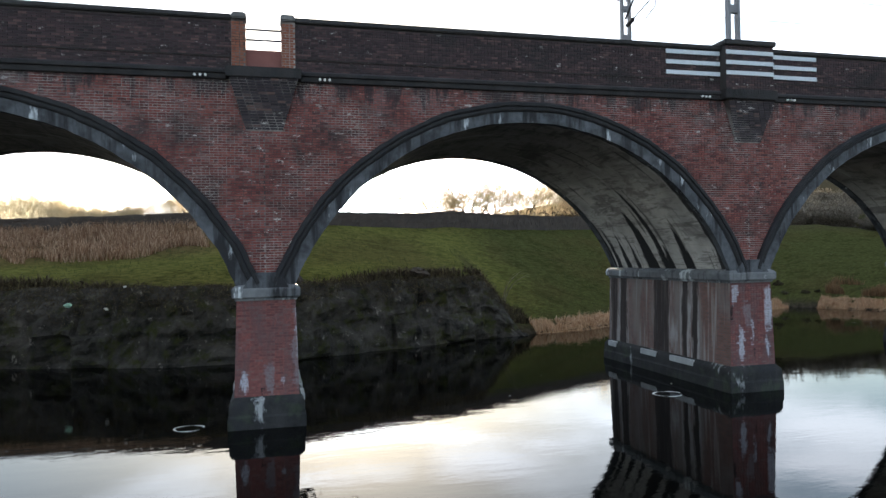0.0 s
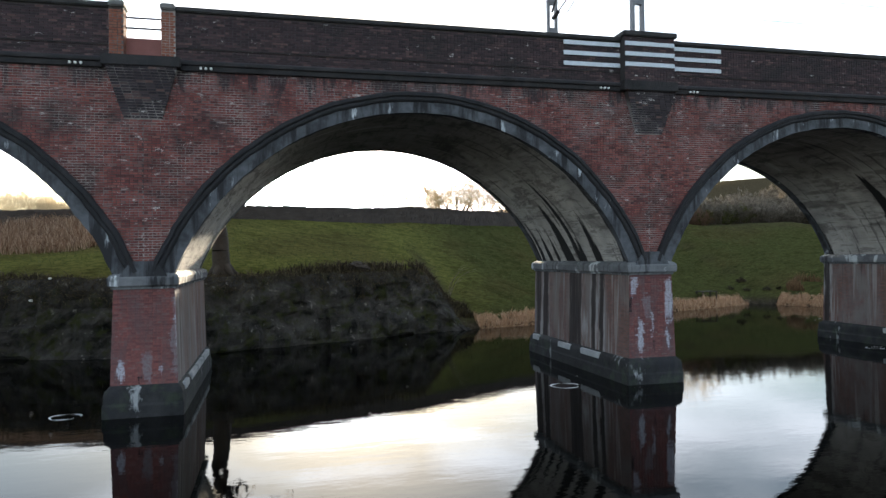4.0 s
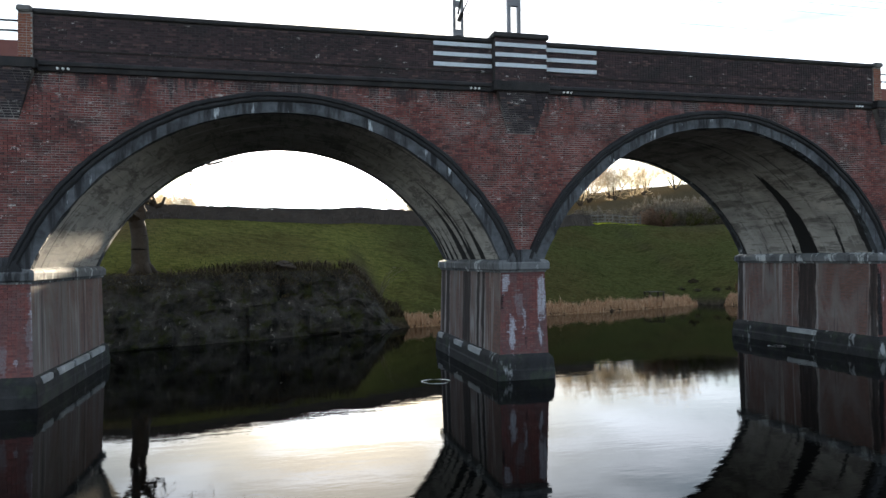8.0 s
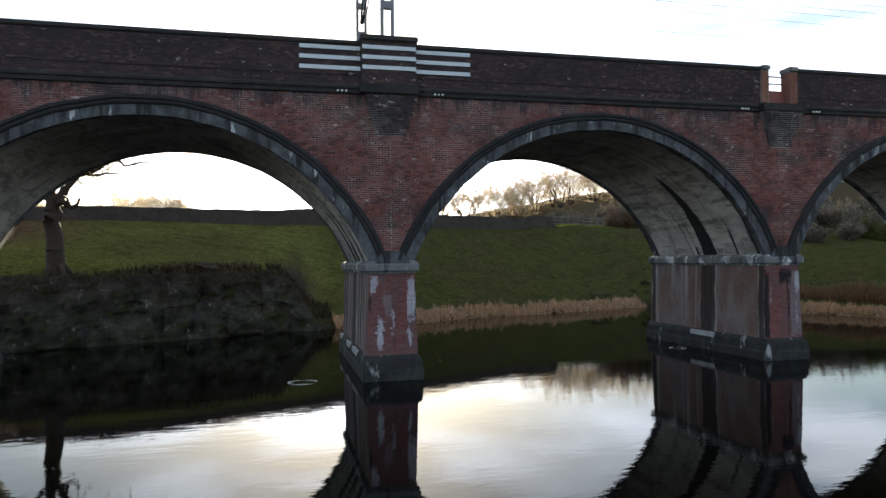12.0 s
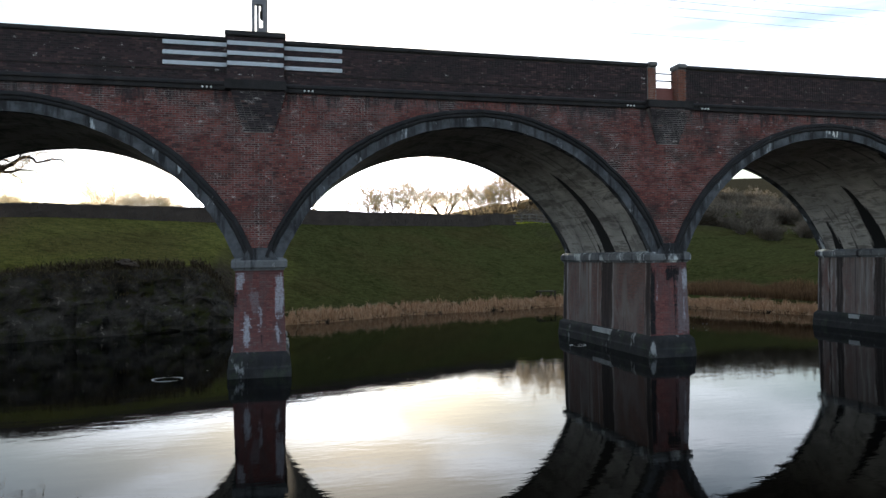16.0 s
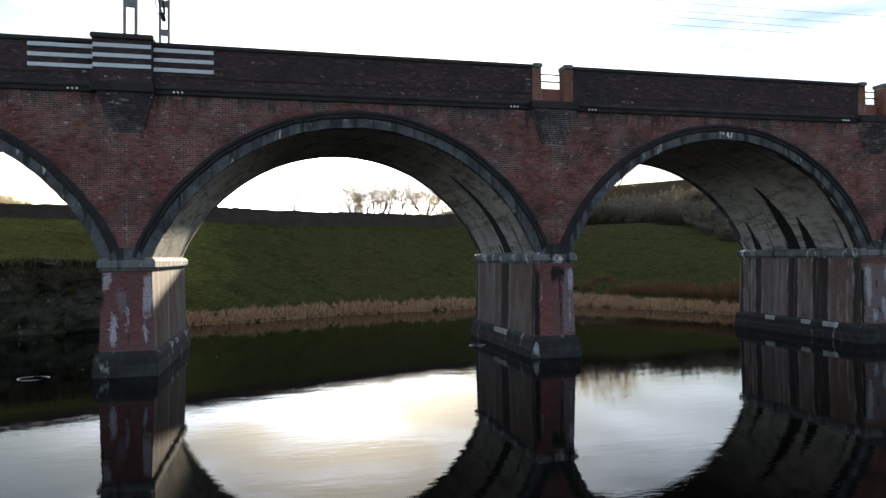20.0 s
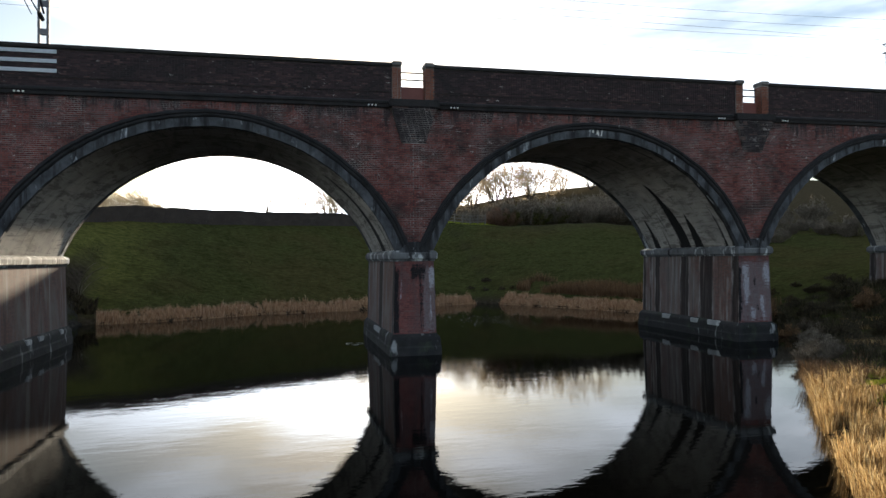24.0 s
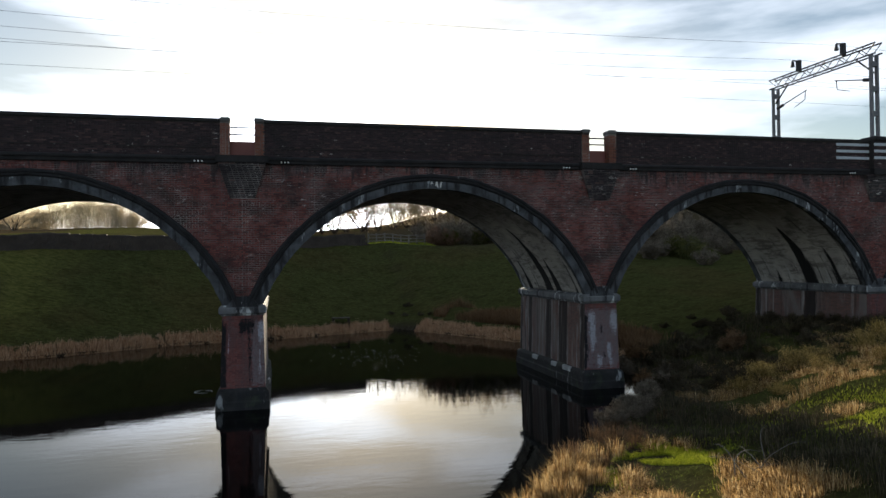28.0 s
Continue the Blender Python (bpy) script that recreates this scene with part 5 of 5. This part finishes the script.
def clump(rng, radius, tall, count, leaf, upright=0.4):
    """A loose bush: stems from the root and many small leaves and twigs round them."""
    verts, faces = [], []
    stems = []
    for _ in range(int(14 + radius * 10)):
        a, r = rng.uniform(0, 2 * math.pi), radius * math.sqrt(rng.random())
        tip = Vector((r * math.cos(a), r * math.sin(a), tall * (1 - 0.55 * (r / radius) ** 2) * rng.uniform(0.55, 1.1)))
        foot = Vector((tip.x * 0.35, tip.y * 0.35, -0.1))
        mid = (foot + tip) / 2 + Vector((rng.uniform(-.1, .1), rng.uniform(-.1, .1), 0.1 * tall))
        stems.append((foot, mid, tip))
        tube(verts, faces, foot, mid, 0.014, 0.010, 3)
        tube(verts, faces, mid, tip, 0.010, 0.004, 3)
    for _ in range(count):
        f, m, t = stems[rng.randrange(len(stems))]
        u = rng.random() ** 0.6
        p = (m.lerp(t, u * 2 - 1) if u > 0.5 else f.lerp(m, u * 2)) + Vector((rng.gauss(0, .10), rng.gauss(0, .10), rng.gauss(0, .08))) * (0.6 + radius * 0.4)
        d = Vector((rng.gauss(0, 1), rng.gauss(0, 1), rng.gauss(upright, 0.7))).normalized() * leaf * rng.uniform(0.6, 1.4)
        s = d.orthogonal().normalized() * leaf * 0.22
        k = len(verts)
        verts += [tuple(p - s), tuple(p + s), tuple(p + d)]
        faces.append((k, k + 1, k + 2))
    return verts, faces


def bush_kind(name, label, material, radius, tall, count, leaf, seed, group, upright=0.4):
    ob = part(name, clump(random.Random(seed), radius, tall, count, leaf, upright), material)
    return tagged(ob, label, "bush", group)


def scatter(first, spots, rng_):
    """Copies of a bush at the spots; the first one stands at the first spot."""
    for i, (x, y, s) in enumerate(spots):
        m = Matrix.Translation((x, y, height(x, y) - 0.05)) @ Matrix.Rotation(rng_.uniform(0, 6.28), 4, 'Z')
        if i == 0:
            first.matrix_basis = m
            first.scale = (s, s, s)
        else:
            c = copy_thing(first, m)
            c.scale = (s, s, s * rng_.uniform(0.85, 1.1))


rb = random.Random(21)
scrub = bush_kind("scrub_bush", "leafless grey-brown scrub on the hillside", M_SCRUB, 1.4, 2.2, 2600, 0.16, 1, "hillside scrub", 0.9)
spots = [(rb.uniform(36.8, 66), 51.0 + abs(rb.gauss(0, 2.2)), rb.uniform(0.9, 1.6)) for _ in range(76)]
spots += [(rb.uniform(38, 80), rb.uniform(56, 80), rb.uniform(0.7, 1.4)) for _ in range(40)]
spots += [(rb.uniform(52, 75), rb.uniform(30, 48), rb.uniform(0.8, 1.3)) for _ in range(24)]
spots += [(rb.uniform(56, 84), rb.uniform(48, 78), rb.uniform(1.0, 1.7)) for _ in range(46)]
scatter(scrub, [(38.5, 51.5, 1.2)] + spots, rb)
russet = bush_kind("russet_bush", "soft pinkish-brown leafless bush by the fence", M_RUSSET, 1.5, 2.2, 3600, 0.16, 12, "hillside scrub", 0.7)
scatter(russet, [(36.6, 50.6, 1.1), (37.8, 50.2, 0.9), (35.9, 51.6, 0.9)], rb)
# verge grass in the bright moss colour, standing for a sunlit strip
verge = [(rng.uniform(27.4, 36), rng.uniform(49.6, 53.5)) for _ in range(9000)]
tagged(part("verge_grass", blade_field(on_land(verge, rng, 0.6, 1.2, 3.0, -0.9), rng, 0.22, 0.03, 0.6, 1), M_MOSS_SUNLIT), "yellow-green grass along the fence, coloured bright as if sunlit", "grass", kind="stuff")
bramble = bush_kind("bramble_bush", "dark tangled bramble with a few leaves", M_BRAMBLE, 1.1, 1.1, 2600, 0.11, 2, "brambles on the near bank")
spots = [(rb.uniform(36.5, 48), rb.uniform(-3, 13), rb.uniform(0.3, 0.65)) for _ in range(64)]
spots += [(rb.uniform(33.5, 38), rb.uniform(-5.5, 0), rb.uniform(0.4, 0.8)) for _ in range(16)]
spots += [(28.6, 31.0, 0.4), (29.8, 29.8, 0.35), (27.4, 31.6, 0.35), (30.6, 29.2, 0.3), (29.2, 32.4, 0.45)]
scatter(bramble, [(35.5, 2.0, 0.6)] + spots, rb)
grey = bush_kind("grey_weeds", "pale grey dead weeds beside the water", M_SCRUB, 0.9, 1.3, 2400, 0.13, 3, "dead weeds", 1.2)
scatter(grey, [(33.2, -2.2, 0.5)] + [(34.6 - 5.6 * q + rb.gauss(0, 0.35), -0.8 - 6.3 * q + rb.gauss(0, 0.35), rb.uniform(0.3, 0.6)) for q in [i / 25 for i in range(26)]]
        + [(35.5, 3.4, 0.8), (36.2, 5.4, 0.9), (36.6, 1.8, 0.6)], rb)
ochre = bush_kind("ochre_bush", "russet dead bracken bush on the slope", M_OCHRE, 1.0, 1.6, 2600, 0.15, 4, "bracken", 0.9)
scatter(ochre, [(41.0, 2.3, 0.75), (41.7, 2.9, 0.6), (36.4, 6.6, 0.9), (34.9, 1.0, 0.6), (37.2, 5.6, 0.8)], rb)
# brambles on the upper slope, the sun on them put into the leaf colour
thorn = bush_kind("dry_bramble", "dry bramble on the bank, leaves coloured gold as if sunlit", M_SUNLIT_LEAF, 0.9, 0.9, 2600, 0.07, 9, "dry brambles", 0.6)
scatter(thorn, [(35.2, -5.8, 0.9), (36.8, -5.2, 1.0), (38.6, -5.0, 1.1), (40.4, -4.2, 1.0), (42.4, -4.8, 1.1), (37.4, -7.6, 0.7), (44.6, -4.0, 1.2), (41.6, -7.4, 0.8), (34.6, -8.6, 0.6), (39.2, -8.8, 0.7)], rb)
gorse = bush_kind("gorse_bush", "olive green gorse bush by the field wall", M_GORSE, 1.6, 2.0, 3600, 0.13, 5, "gorse bushes")
scatter(gorse, [(38.0, 50.4, 1.1), (41.5, 51.2, 1.2), (44.6, 51.5, 1.2), (56, 47, 1.2), (39, 53, 1.3), (63, 38, 1.4), (62, 39.5, 1.2)], rb)


# ---- bare trees ----
def ribbon(verts, faces, a, b, ra, rb_, rng_):
    """A thin flat twig from a to b."""
    s = (b - a).cross(Vector((rng_.gauss(0, 1), rng_.gauss(0, 1), rng_.gauss(0, 1)))).normalized()
    k = len(verts)
    verts += [tuple(a - s * ra), tuple(a + s * ra), tuple(b + s * rb_), tuple(b - s * rb_)]
    faces.append((k, k + 1, k + 2, k + 3))


def bare_tree(seed, tall, girth, forks, twig, open_=0.6):
    """A winter tree: limbs that fork from near the root, side shoots and a fine spray of twigs; two meshes, wood and twigs."""
    rng_ = random.Random(seed)
    wood, twigs = ([], []), ([], [])

    def grow(p, d, length, r, level):
        for i in range(3):
            q = p + d * (length / 3)
            r2 = max(r * 0.86, twig)
            if r > 0.06:
                tube(*wood, p, q, r, r2, 6)
            else:
                ribbon(*twigs, p, q, r, r2, rng_)
            bend = 0.06 + 0.04 * level
            d = (d + Vector((rng_.gauss(0, bend), rng_.gauss(0, bend), 0.05 + rng_.gauss(0, bend * 0.6)))).normalized()
            p, r = q, r2
            for _ in range((0, 2, 2, 1, 1, 0)[level]):
                out = Vector((rng_.gauss(0, 1), rng_.gauss(0, 1), rng_.gauss(0.2, 0.5))).normalized()
                grow(p, (d * 0.6 + out * 0.75).normalized(), length * rng_.uniform(0.42, 0.7), max(r * 0.45, twig), min(level + 2, 5))
        if 0 < level < 5:
            for k in range(2):
                out = Vector((rng_.gauss(0, 1), rng_.gauss(0, 1), rng_.gauss(0.0, 0.35))).normalized()
                grow(p, (d + out * open_ * rng_.uniform(0.4, 0.9)).normalized(), length * rng_.uniform(0.55, 0.75), max(r * 0.68, twig), level + 1)
        if level == 0:
            for k in range(forks):
                w = 6.283 * k / forks + rng_.uniform(-0.4, 0.4)
                o = open_ * rng_.uniform(0.25, 1.25)
                grow(p, Vector((o * math.cos(w), o * math.sin(w), 1)).normalized(), tall * rng_.uniform(0.3, 0.42), girth * 0.5, 1)
    grow(Vector((0, 0, -0.4)), Vector((rng_.gauss(0, 0.05), rng_.gauss(0, 0.05), 1)).normalized(), tall * 0.1, girth, 0)
    return wood, twigs


def tree_thing(label, group, shapes):
    ob = thing("bare_tree", label, "tree", group)
    smooth(part("trunk", shapes[0], M_BARK, ob))
    tagged(part("crown", shapes[1], M_TWIG, ob), kind="stuff")
    return ob


def gnarled_oak():
    rng_ = random.Random(17)
    wood, twigs = ([], []), ([], [])

    def limb(way, r0, r1, children=0):
        """A crooked limb through the way points, with crooked side branches."""
        pts_ = [Vector(p) for p in way]
        fine_ = []
        for p, q in zip(pts_, pts_[1:]):
            n_ = max(2, int((q - p).length / 0.35))
            fine_ += [p.lerp(q, i / n_) + (Vector((rng_.gauss(0, .06), rng_.gauss(0, .06), rng_.gauss(0, .06))) if i else Vector()) for i in range(n_)]
        fine_.append(pts_[-1])
        m_ = len(fine_) - 1
        for i in range(m_):
            ra, rb_ = r0 + (r1 - r0) * i / m_, r0 + (r1 - r0) * (i + 1) / m_
            tube(*(wood if ra > 0.035 else twigs), fine_[i], fine_[i + 1], ra, rb_, 9 if ra > 0.15 else 5)
        for _ in range(children):
            i = rng_.randrange(m_ // 3, m_)
            r = (r0 + (r1 - r0) * i / m_) * rng_.uniform(0.4, 0.65)
            crook(fine_[i], (fine_[i + 1] - fine_[i]).normalized(), rng_.uniform(0.8, 1.9), r, 0)
        crook(fine_[-1], (fine_[-1] - fine_[-2]).normalized(), 0.9, r1, 1)

    def crook(p, d, length, r, level):
        d = (d + 0.8 * Vector((rng_.gauss(0, 1), rng_.gauss(0, 1), rng_.gauss(0.2, 0.7)))).normalized()
        for i in range(4):
            q = p + d * length / 4
            r2 = max(r * 0.86, 0.007)
            tube(*(wood if r > 0.035 else twigs), p, q, r, r2, 5 if r > 0.04 else 3)
            d = (d + Vector((rng_.gauss(0, .38), rng_.gauss(0, .38), rng_.gauss(0.02, .38)))).normalized()
            p, r = q, r2
            if level < 3 and rng_.random() < 0.55:
                crook(p, d, length * rng_.uniform(0.45, 0.75), r * 0.7, level + 1)
        if level < 3:
            crook(p, d, length * 0.7, r, level + 1)

    limb([(0.12, 0, -0.3), (0.02, 0, 0.5), (-0.05, 0, 2.0), (-0.12, 0, 3.9)], 0.5, 0.34)
    limb([(-0.12, 0, 3.8), (-0.35, 0.1, 5.2), (-0.3, 0.2, 7.0), (-0.9, 0.2, 8.6)], 0.27, 0.09, 7)
    limb([(-0.12, 0, 3.7), (0.5, 0, 4.7), (1.0, -0.1, 5.3), (1.7, 0, 6.7), (1.9, 0.1, 8.2)], 0.26, 0.08, 6)
    limb([(1.0, -0.1, 5.3), (1.9, -0.3, 5.5), (2.9, -0.4, 6.1), (3.4, -0.4, 5.8), (4.2, -0.5, 6.0), (5.2, -0.5, 5.6)], 0.13, 0.022, 5)
    limb([(1.0, -0.1, 5.25), (1.7, 0.3, 5.35), (2.3, 0.4, 5.5), (3.1, 0.4, 5.45)], 0.11, 0.03, 4)
    limb([(-0.2, 0, 4.0), (-1.3, 0.2, 5.0), (-2.4, 0.1, 5.6), (-3.6, 0.2, 5.8)], 0.2, 0.05, 5)
    # root flare
    for i in range(5):
        w = 1.2566 * i + 0.4
        tube(*wood, (0.5 * math.cos(w) * 0.55 + 0.06, 0.27 * math.sin(w), 0.5), (0.95 * math.cos(w) + 0.1, 0.95 * math.sin(w), -0.25), 0.22, 0.1, 6)
    return wood, twigs


oak = tree_thing("gnarled leafless oak on the bank above the water", "", gnarled_oak())
oak.location = (-15.3, 15.9, height(-15.3, 15.9))
variants = [tree_thing("leafless winter tree on the skyline", "skyline trees", bare_tree(30 + i, 8.2 + 0.4 * i, 0.17 + 0.015 * i, 6 + i % 3, 0.017, 0.5 + 0.1 * i)) for i in range(5)]
rt = random.Random(5)
SKY_TREES = [(7.4, 112, 0.85), (16.6, 112, 0.7), (20.3, 115, 0.8), (24.7, 111, 0.95), (29.2, 113, 0.85), (32.0, 117, 0.8), (34.6, 110, 0.75), (38.6, 114, 0.8), (41.2, 110, 0.62), (44.4, 112, 0.75), (47.0, 116, 0.85), (50.6, 112, 1.0), (55.5, 110, 0.9),
             (58.6, 112, 1.0), (62.6, 108, 0.8), (66, 106, 0.75), (70, 108, 0.75), (75, 104, 0.7), (22.6, 118, 0.8), (27.0, 119, 0.85), (-30.5, 112, 0.7), (18.4, 119, 0.6), (36.4, 118, 0.8), (43.0, 118, 0.8), (46.0, 109, 0.7), (52.8, 118, 0.9), (56.8, 117, 0.95), (60.8, 115, 0.9), (64.2, 113, 0.8), (48.8, 119, 0.8)]
for i, (x, y, s) in enumerate(SKY_TREES):
    m = pose(x, y, height(x, y) - 0.8, 0, 0, rt.uniform(0, 360))
    ob = variants[i] if i < 5 else copy_thing(variants[(i * 7 + i // 3) % 5], m)
    ob.matrix_basis = m
    ob.scale = (1.5 * s, 1.5 * s, 1.42 * s)


def far_wood():
    """A belt of leafless trees on the far rise: stems and a haze of fine twigs."""
    rw = random.Random(77)
    verts, faces = [], []
    for _ in range(460):
        x = rw.uniform(-190, -30)
        y = rw.uniform(222, 242)
        tall = rw.uniform(10.5, 14.0) * (0.72 if x > -36 else 1.0) * (0.85 + 0.2 * math.sin(x * 0.11))
        z = height(x, y)
        wide = tall * rw.uniform(0.22, 0.34)
        tube(verts, faces, (x, y, z - 0.3), (x + rw.gauss(0, 0.4), y, z + tall * 0.8), 0.13, 0.03, 3)
        for _ in range(240):
            h = rw.random() ** 0.8
            rr = wide * math.sin(math.pi * min(1.0, 0.12 + 0.88 * h)) ** 0.6 * math.sqrt(rw.random())
            w_ = rw.uniform(0, 6.283)
            p = Vector((x + rr * math.cos(w_), y + rr * math.sin(w_), z + tall * (0.2 + 0.78 * h)))
            q = p + Vector((math.cos(w_) * 0.7, math.sin(w_) * 0.7, rw.uniform(0.6, 1.5))) * rw.uniform(0.6, 1.4)
            s_ = Vector((0.035, 0.02, 0))
            k = len(verts)
            verts.extend([tuple(p - s_), tuple(p + s_), tuple(q)])
            faces.append((k, k + 1, k + 2))
    return verts, faces


tagged(part("far_wood", far_wood(), M_HAZED_TWIG), "distant belt of bare trees on the rise, twigs paled for haze", "woodland", kind="stuff")


# ---- field wall, fence and small things ----
def field_wall():
    """Rough stones in courses under a flat cope, along the top of the meadow."""
    rw = random.Random(3)
    verts, faces = [], []

    def block(x0, x1, z0, z1, t0, t1):
        k = len(verts)
        for zz, t in ((z0, t0), (z1, t1)):
            for x, s in ((x0, -1), (x1, -1), (x1, 1), (x0, 1)):
                verts.append((x + rw.uniform(-0.015, 0.015), float(wall_y(x)) + s * t + rw.uniform(-0.03, 0.03), zz))
        faces.extend([(k + 4, k + 5, k + 6, k + 7)] + [(k + i, k + (i + 1) % 4, k + 4 + (i + 1) % 4, k + 4 + i) for i in range(4)])
    def tallness(x):
        return float(np.interp(x, (-140, -24, -11, -1, 9, 28), (0.62, 0.66, 0.74, 0.98, 0.95, 0.9)))
    x = -140.0
    while x < 26.6:
        z = height(x + 0.5, float(wall_y(x + 0.5)) - 0.6) - 0.6
        block(x, x + 1.02, z, z + 0.45 + 1.5 * tallness(x), 0.2, 0.2)
        x += 1.0
    for row in range(7):
        x = -140.0
        while x < 27.3:
            w = rw.uniform(0.25, 0.6)
            z = height(x + w / 2, float(wall_y(x + w / 2)) - 0.6) - 0.15
            q = tallness(x)
            if row < 6:
                block(x, x + w - 0.02, z + row * 0.25 * q, z + (row * 0.25 + rw.uniform(0.225, 0.245)) * q, 0.40 - 0.025 * row, 0.38 - 0.025 * row)
            else:
                block(x, x + w - 0.01, z + 1.5 * q, z + 1.5 * q + 0.13 + rw.uniform(0, 0.07), 0.30, 0.26)
            x += w
    return verts, faces


tagged(part("field_wall", field_wall(), M_WALLSTONE), "long dark stone wall along the meadow's top", "wall", kind="structure")
fence = thing("field_fence", "weathered post and rail fence beside the meadow", "fence")
for i in range(8):
    x, y = 27.9 + 1.0 * i, 50.3 + 0.1 * i
    z = height(x, y)
    part("post", boxes((x - 0.06, x + 0.06, y - 0.06, y + 0.06, z - 0.2, z + 1.25), bevel=0.01), M_FENCE, fence)
    if i < 7:
        x2, y2 = 27.9 + 1.0 * (i + 1), 50.3 + 0.1 * (i + 1)
        z2 = height(x2, y2)
        for h in (0.35, 0.72, 1.1):
            part("rail", tube([], [], (x, y - 0.08, z + h), (x2, y2 - 0.08, z2 + h), 0.05, 0.05, 5), M_FENCE, fence)

peg = thing("fishing_platform", "small dark wooden platform at the reeds' edge", "platform", "", (22.6, 28.4, height(22.6, 28.4)))
for i in range(5):
    part("board", boxes((-0.75, 0.75, -0.5 + 0.2 * i, -0.32 + 0.2 * i, 0.52, 0.57), bevel=0.008), M_BARK, peg)
for px_ in (-0.65, 0.65):
    for py_ in (-0.42, 0.4):
        part("post", boxes((px_ - 0.05, px_ + 0.05, py_ - 0.05, py_ + 0.05, -0.5, 0.52), bevel=0.008), M_BARK, peg)

lump = bmesh.new()
bmesh.ops.create_icosphere(lump, subdivisions=3, radius=0.4)
for v in lump.verts:
    n = noise.fractal(v.co * 3.0, 0.7, 2.0, 4)
    v.co = Vector((v.co.x * 1.5, v.co.y, v.co.z * 0.7)) * (1 + 0.45 * n)
stump = tagged(part("fallen_stump", lump, M_BARK), "dark weathered stump lying in the grass", "stump")
stump.location = (-7.9, 17.9, height(-7.9, 17.9) + 0.12)
sapling = thing("sapling", "thin bent leafless sapling at the bank's edge", "tree", "", (-1.9, 20.3, height(-1.9, 20.3)))
sv, sf = [], []
rs = random.Random(8)
for i in range(7):
    p, d = Vector((0, 0, -0.1)), Vector((0.15 * rs.gauss(0, 1), 0.2 * rs.gauss(0, 1), 1)).normalized()
    for j in range(9):
        q = p + d * 0.34
        tube(sv, sf, p, q, 0.016 - 0.0013 * j, 0.0147 - 0.0013 * j, 3)
        d = (d + Vector((0.16, -0.03, -0.06 * j / 3)) + Vector((rs.gauss(0, .08), rs.gauss(0, .08), 0))).normalized()
        p = q
part("stem", (sv, sf), M_SCRUB, sapling)

for x, y, s in ((-18.4, 0.4, 0.42), (-3.2, 0.35, 0.5), (14.0, 4.3, 0.4)):
    foam = bmesh.new()
    ring = []
    for i in range(28):
        w = 2 * math.pi * i / 28
        ring.append([foam.verts.new((x + s * k * math.cos(w), y + s * k * 0.9 * math.sin(w), 0.012)) for k in (0.86 + 0.05 * math.sin(5 * w), 1.0 + 0.06 * math.sin(3 * w))])
    for i in range(25):
        foam.faces.new((ring[i][0], ring[i][1], ring[i + 1][1], ring[i + 1][0]))
    tagged(part("foam_ring", foam, M_DOT), "thin white ring of foam on the water", "foam", "foam on the water")

# a dead branch fallen on the straw
branch = thing("dead_branch", "pale bare fallen branch lying on the straw", "branch", "", (28.1, -15.3, height(28.1, -15.3) + 0.12))
for i in range(9):
    bv, bf = [], []
    p, d = Vector((rs.uniform(-0.5, 0.5), rs.uniform(-0.3, 0.3), 0)), Vector((rs.gauss(0.3, 0.7), rs.gauss(0, 0.5), 0.55)).normalized()
    for j in range(8):
        q = p + d * 0.19
        tube(bv, bf, p, q, 0.013 - 0.0011 * j, 0.0119 - 0.0011 * j, 4)
        d = (d + Vector((0.12, 0.05, -0.16)) + Vector((rs.gauss(0, .12), rs.gauss(0, .12), rs.gauss(0, .08)))).normalized()
        p = q
    part("twig", (bv, bf), M_FENCE, branch)

# litter caught on the bank, specks afloat
for x, z, s, mat, text in ((-25.1, 2.8, 0.13, M_BAG, "crumpled pale green plastic bag on the bank"), (-23.5, 2.6, 0.07, M_DOT, "scrap of white litter on the bank"), (-22.7, 3.6, 0.06, M_DOT, "scrap of white litter on the bank")):
    rag = bmesh.new()
    bmesh.ops.create_icosphere(rag, subdivisions=2, radius=s)
    for v in rag.verts:
        v.co = Vector((v.co.x * 1.3, v.co.y * 0.6, v.co.z * 0.8)) * (1 + 0.7 * noise.noise(v.co * 9.0 + Vector((x, 0, 0))))
    tagged(part("litter", rag, mat), text, "litter", "litter on the bank").location = (x, 14.0, z)
# leaves afloat, white colour standing for glints on the water
specks_v, specks_f = [], []
rk = random.Random(55)
for _ in range(150):
    x, y = rk.gauss(23.2, 1.6), rk.gauss(14.0, 2.6)
    if rk.random() < 0.08:
        x, y = rk.uniform(-14, 24), rk.uniform(1, 16)
    r = rk.uniform(0.012, 0.035)
    k = len(specks_v)
    for i in range(5):
        w_ = 1.2566 * i
        specks_v.append((x + r * 1.6 * math.cos(w_), y + r * math.sin(w_), 0.008 + 0.006 * rk.random()))
    specks_f.append(tuple(range(k, k + 5)))
tagged(part("leaf_glints", (specks_v, specks_f), M_DOT), "small leaves afloat, coloured white for their glints", "debris", kind="stuff")

# the nearest piers' facing bricks
for me, at, core in late_bricks:
    ob = new("brick", me)
    ob.location = at
    ob.parent = core
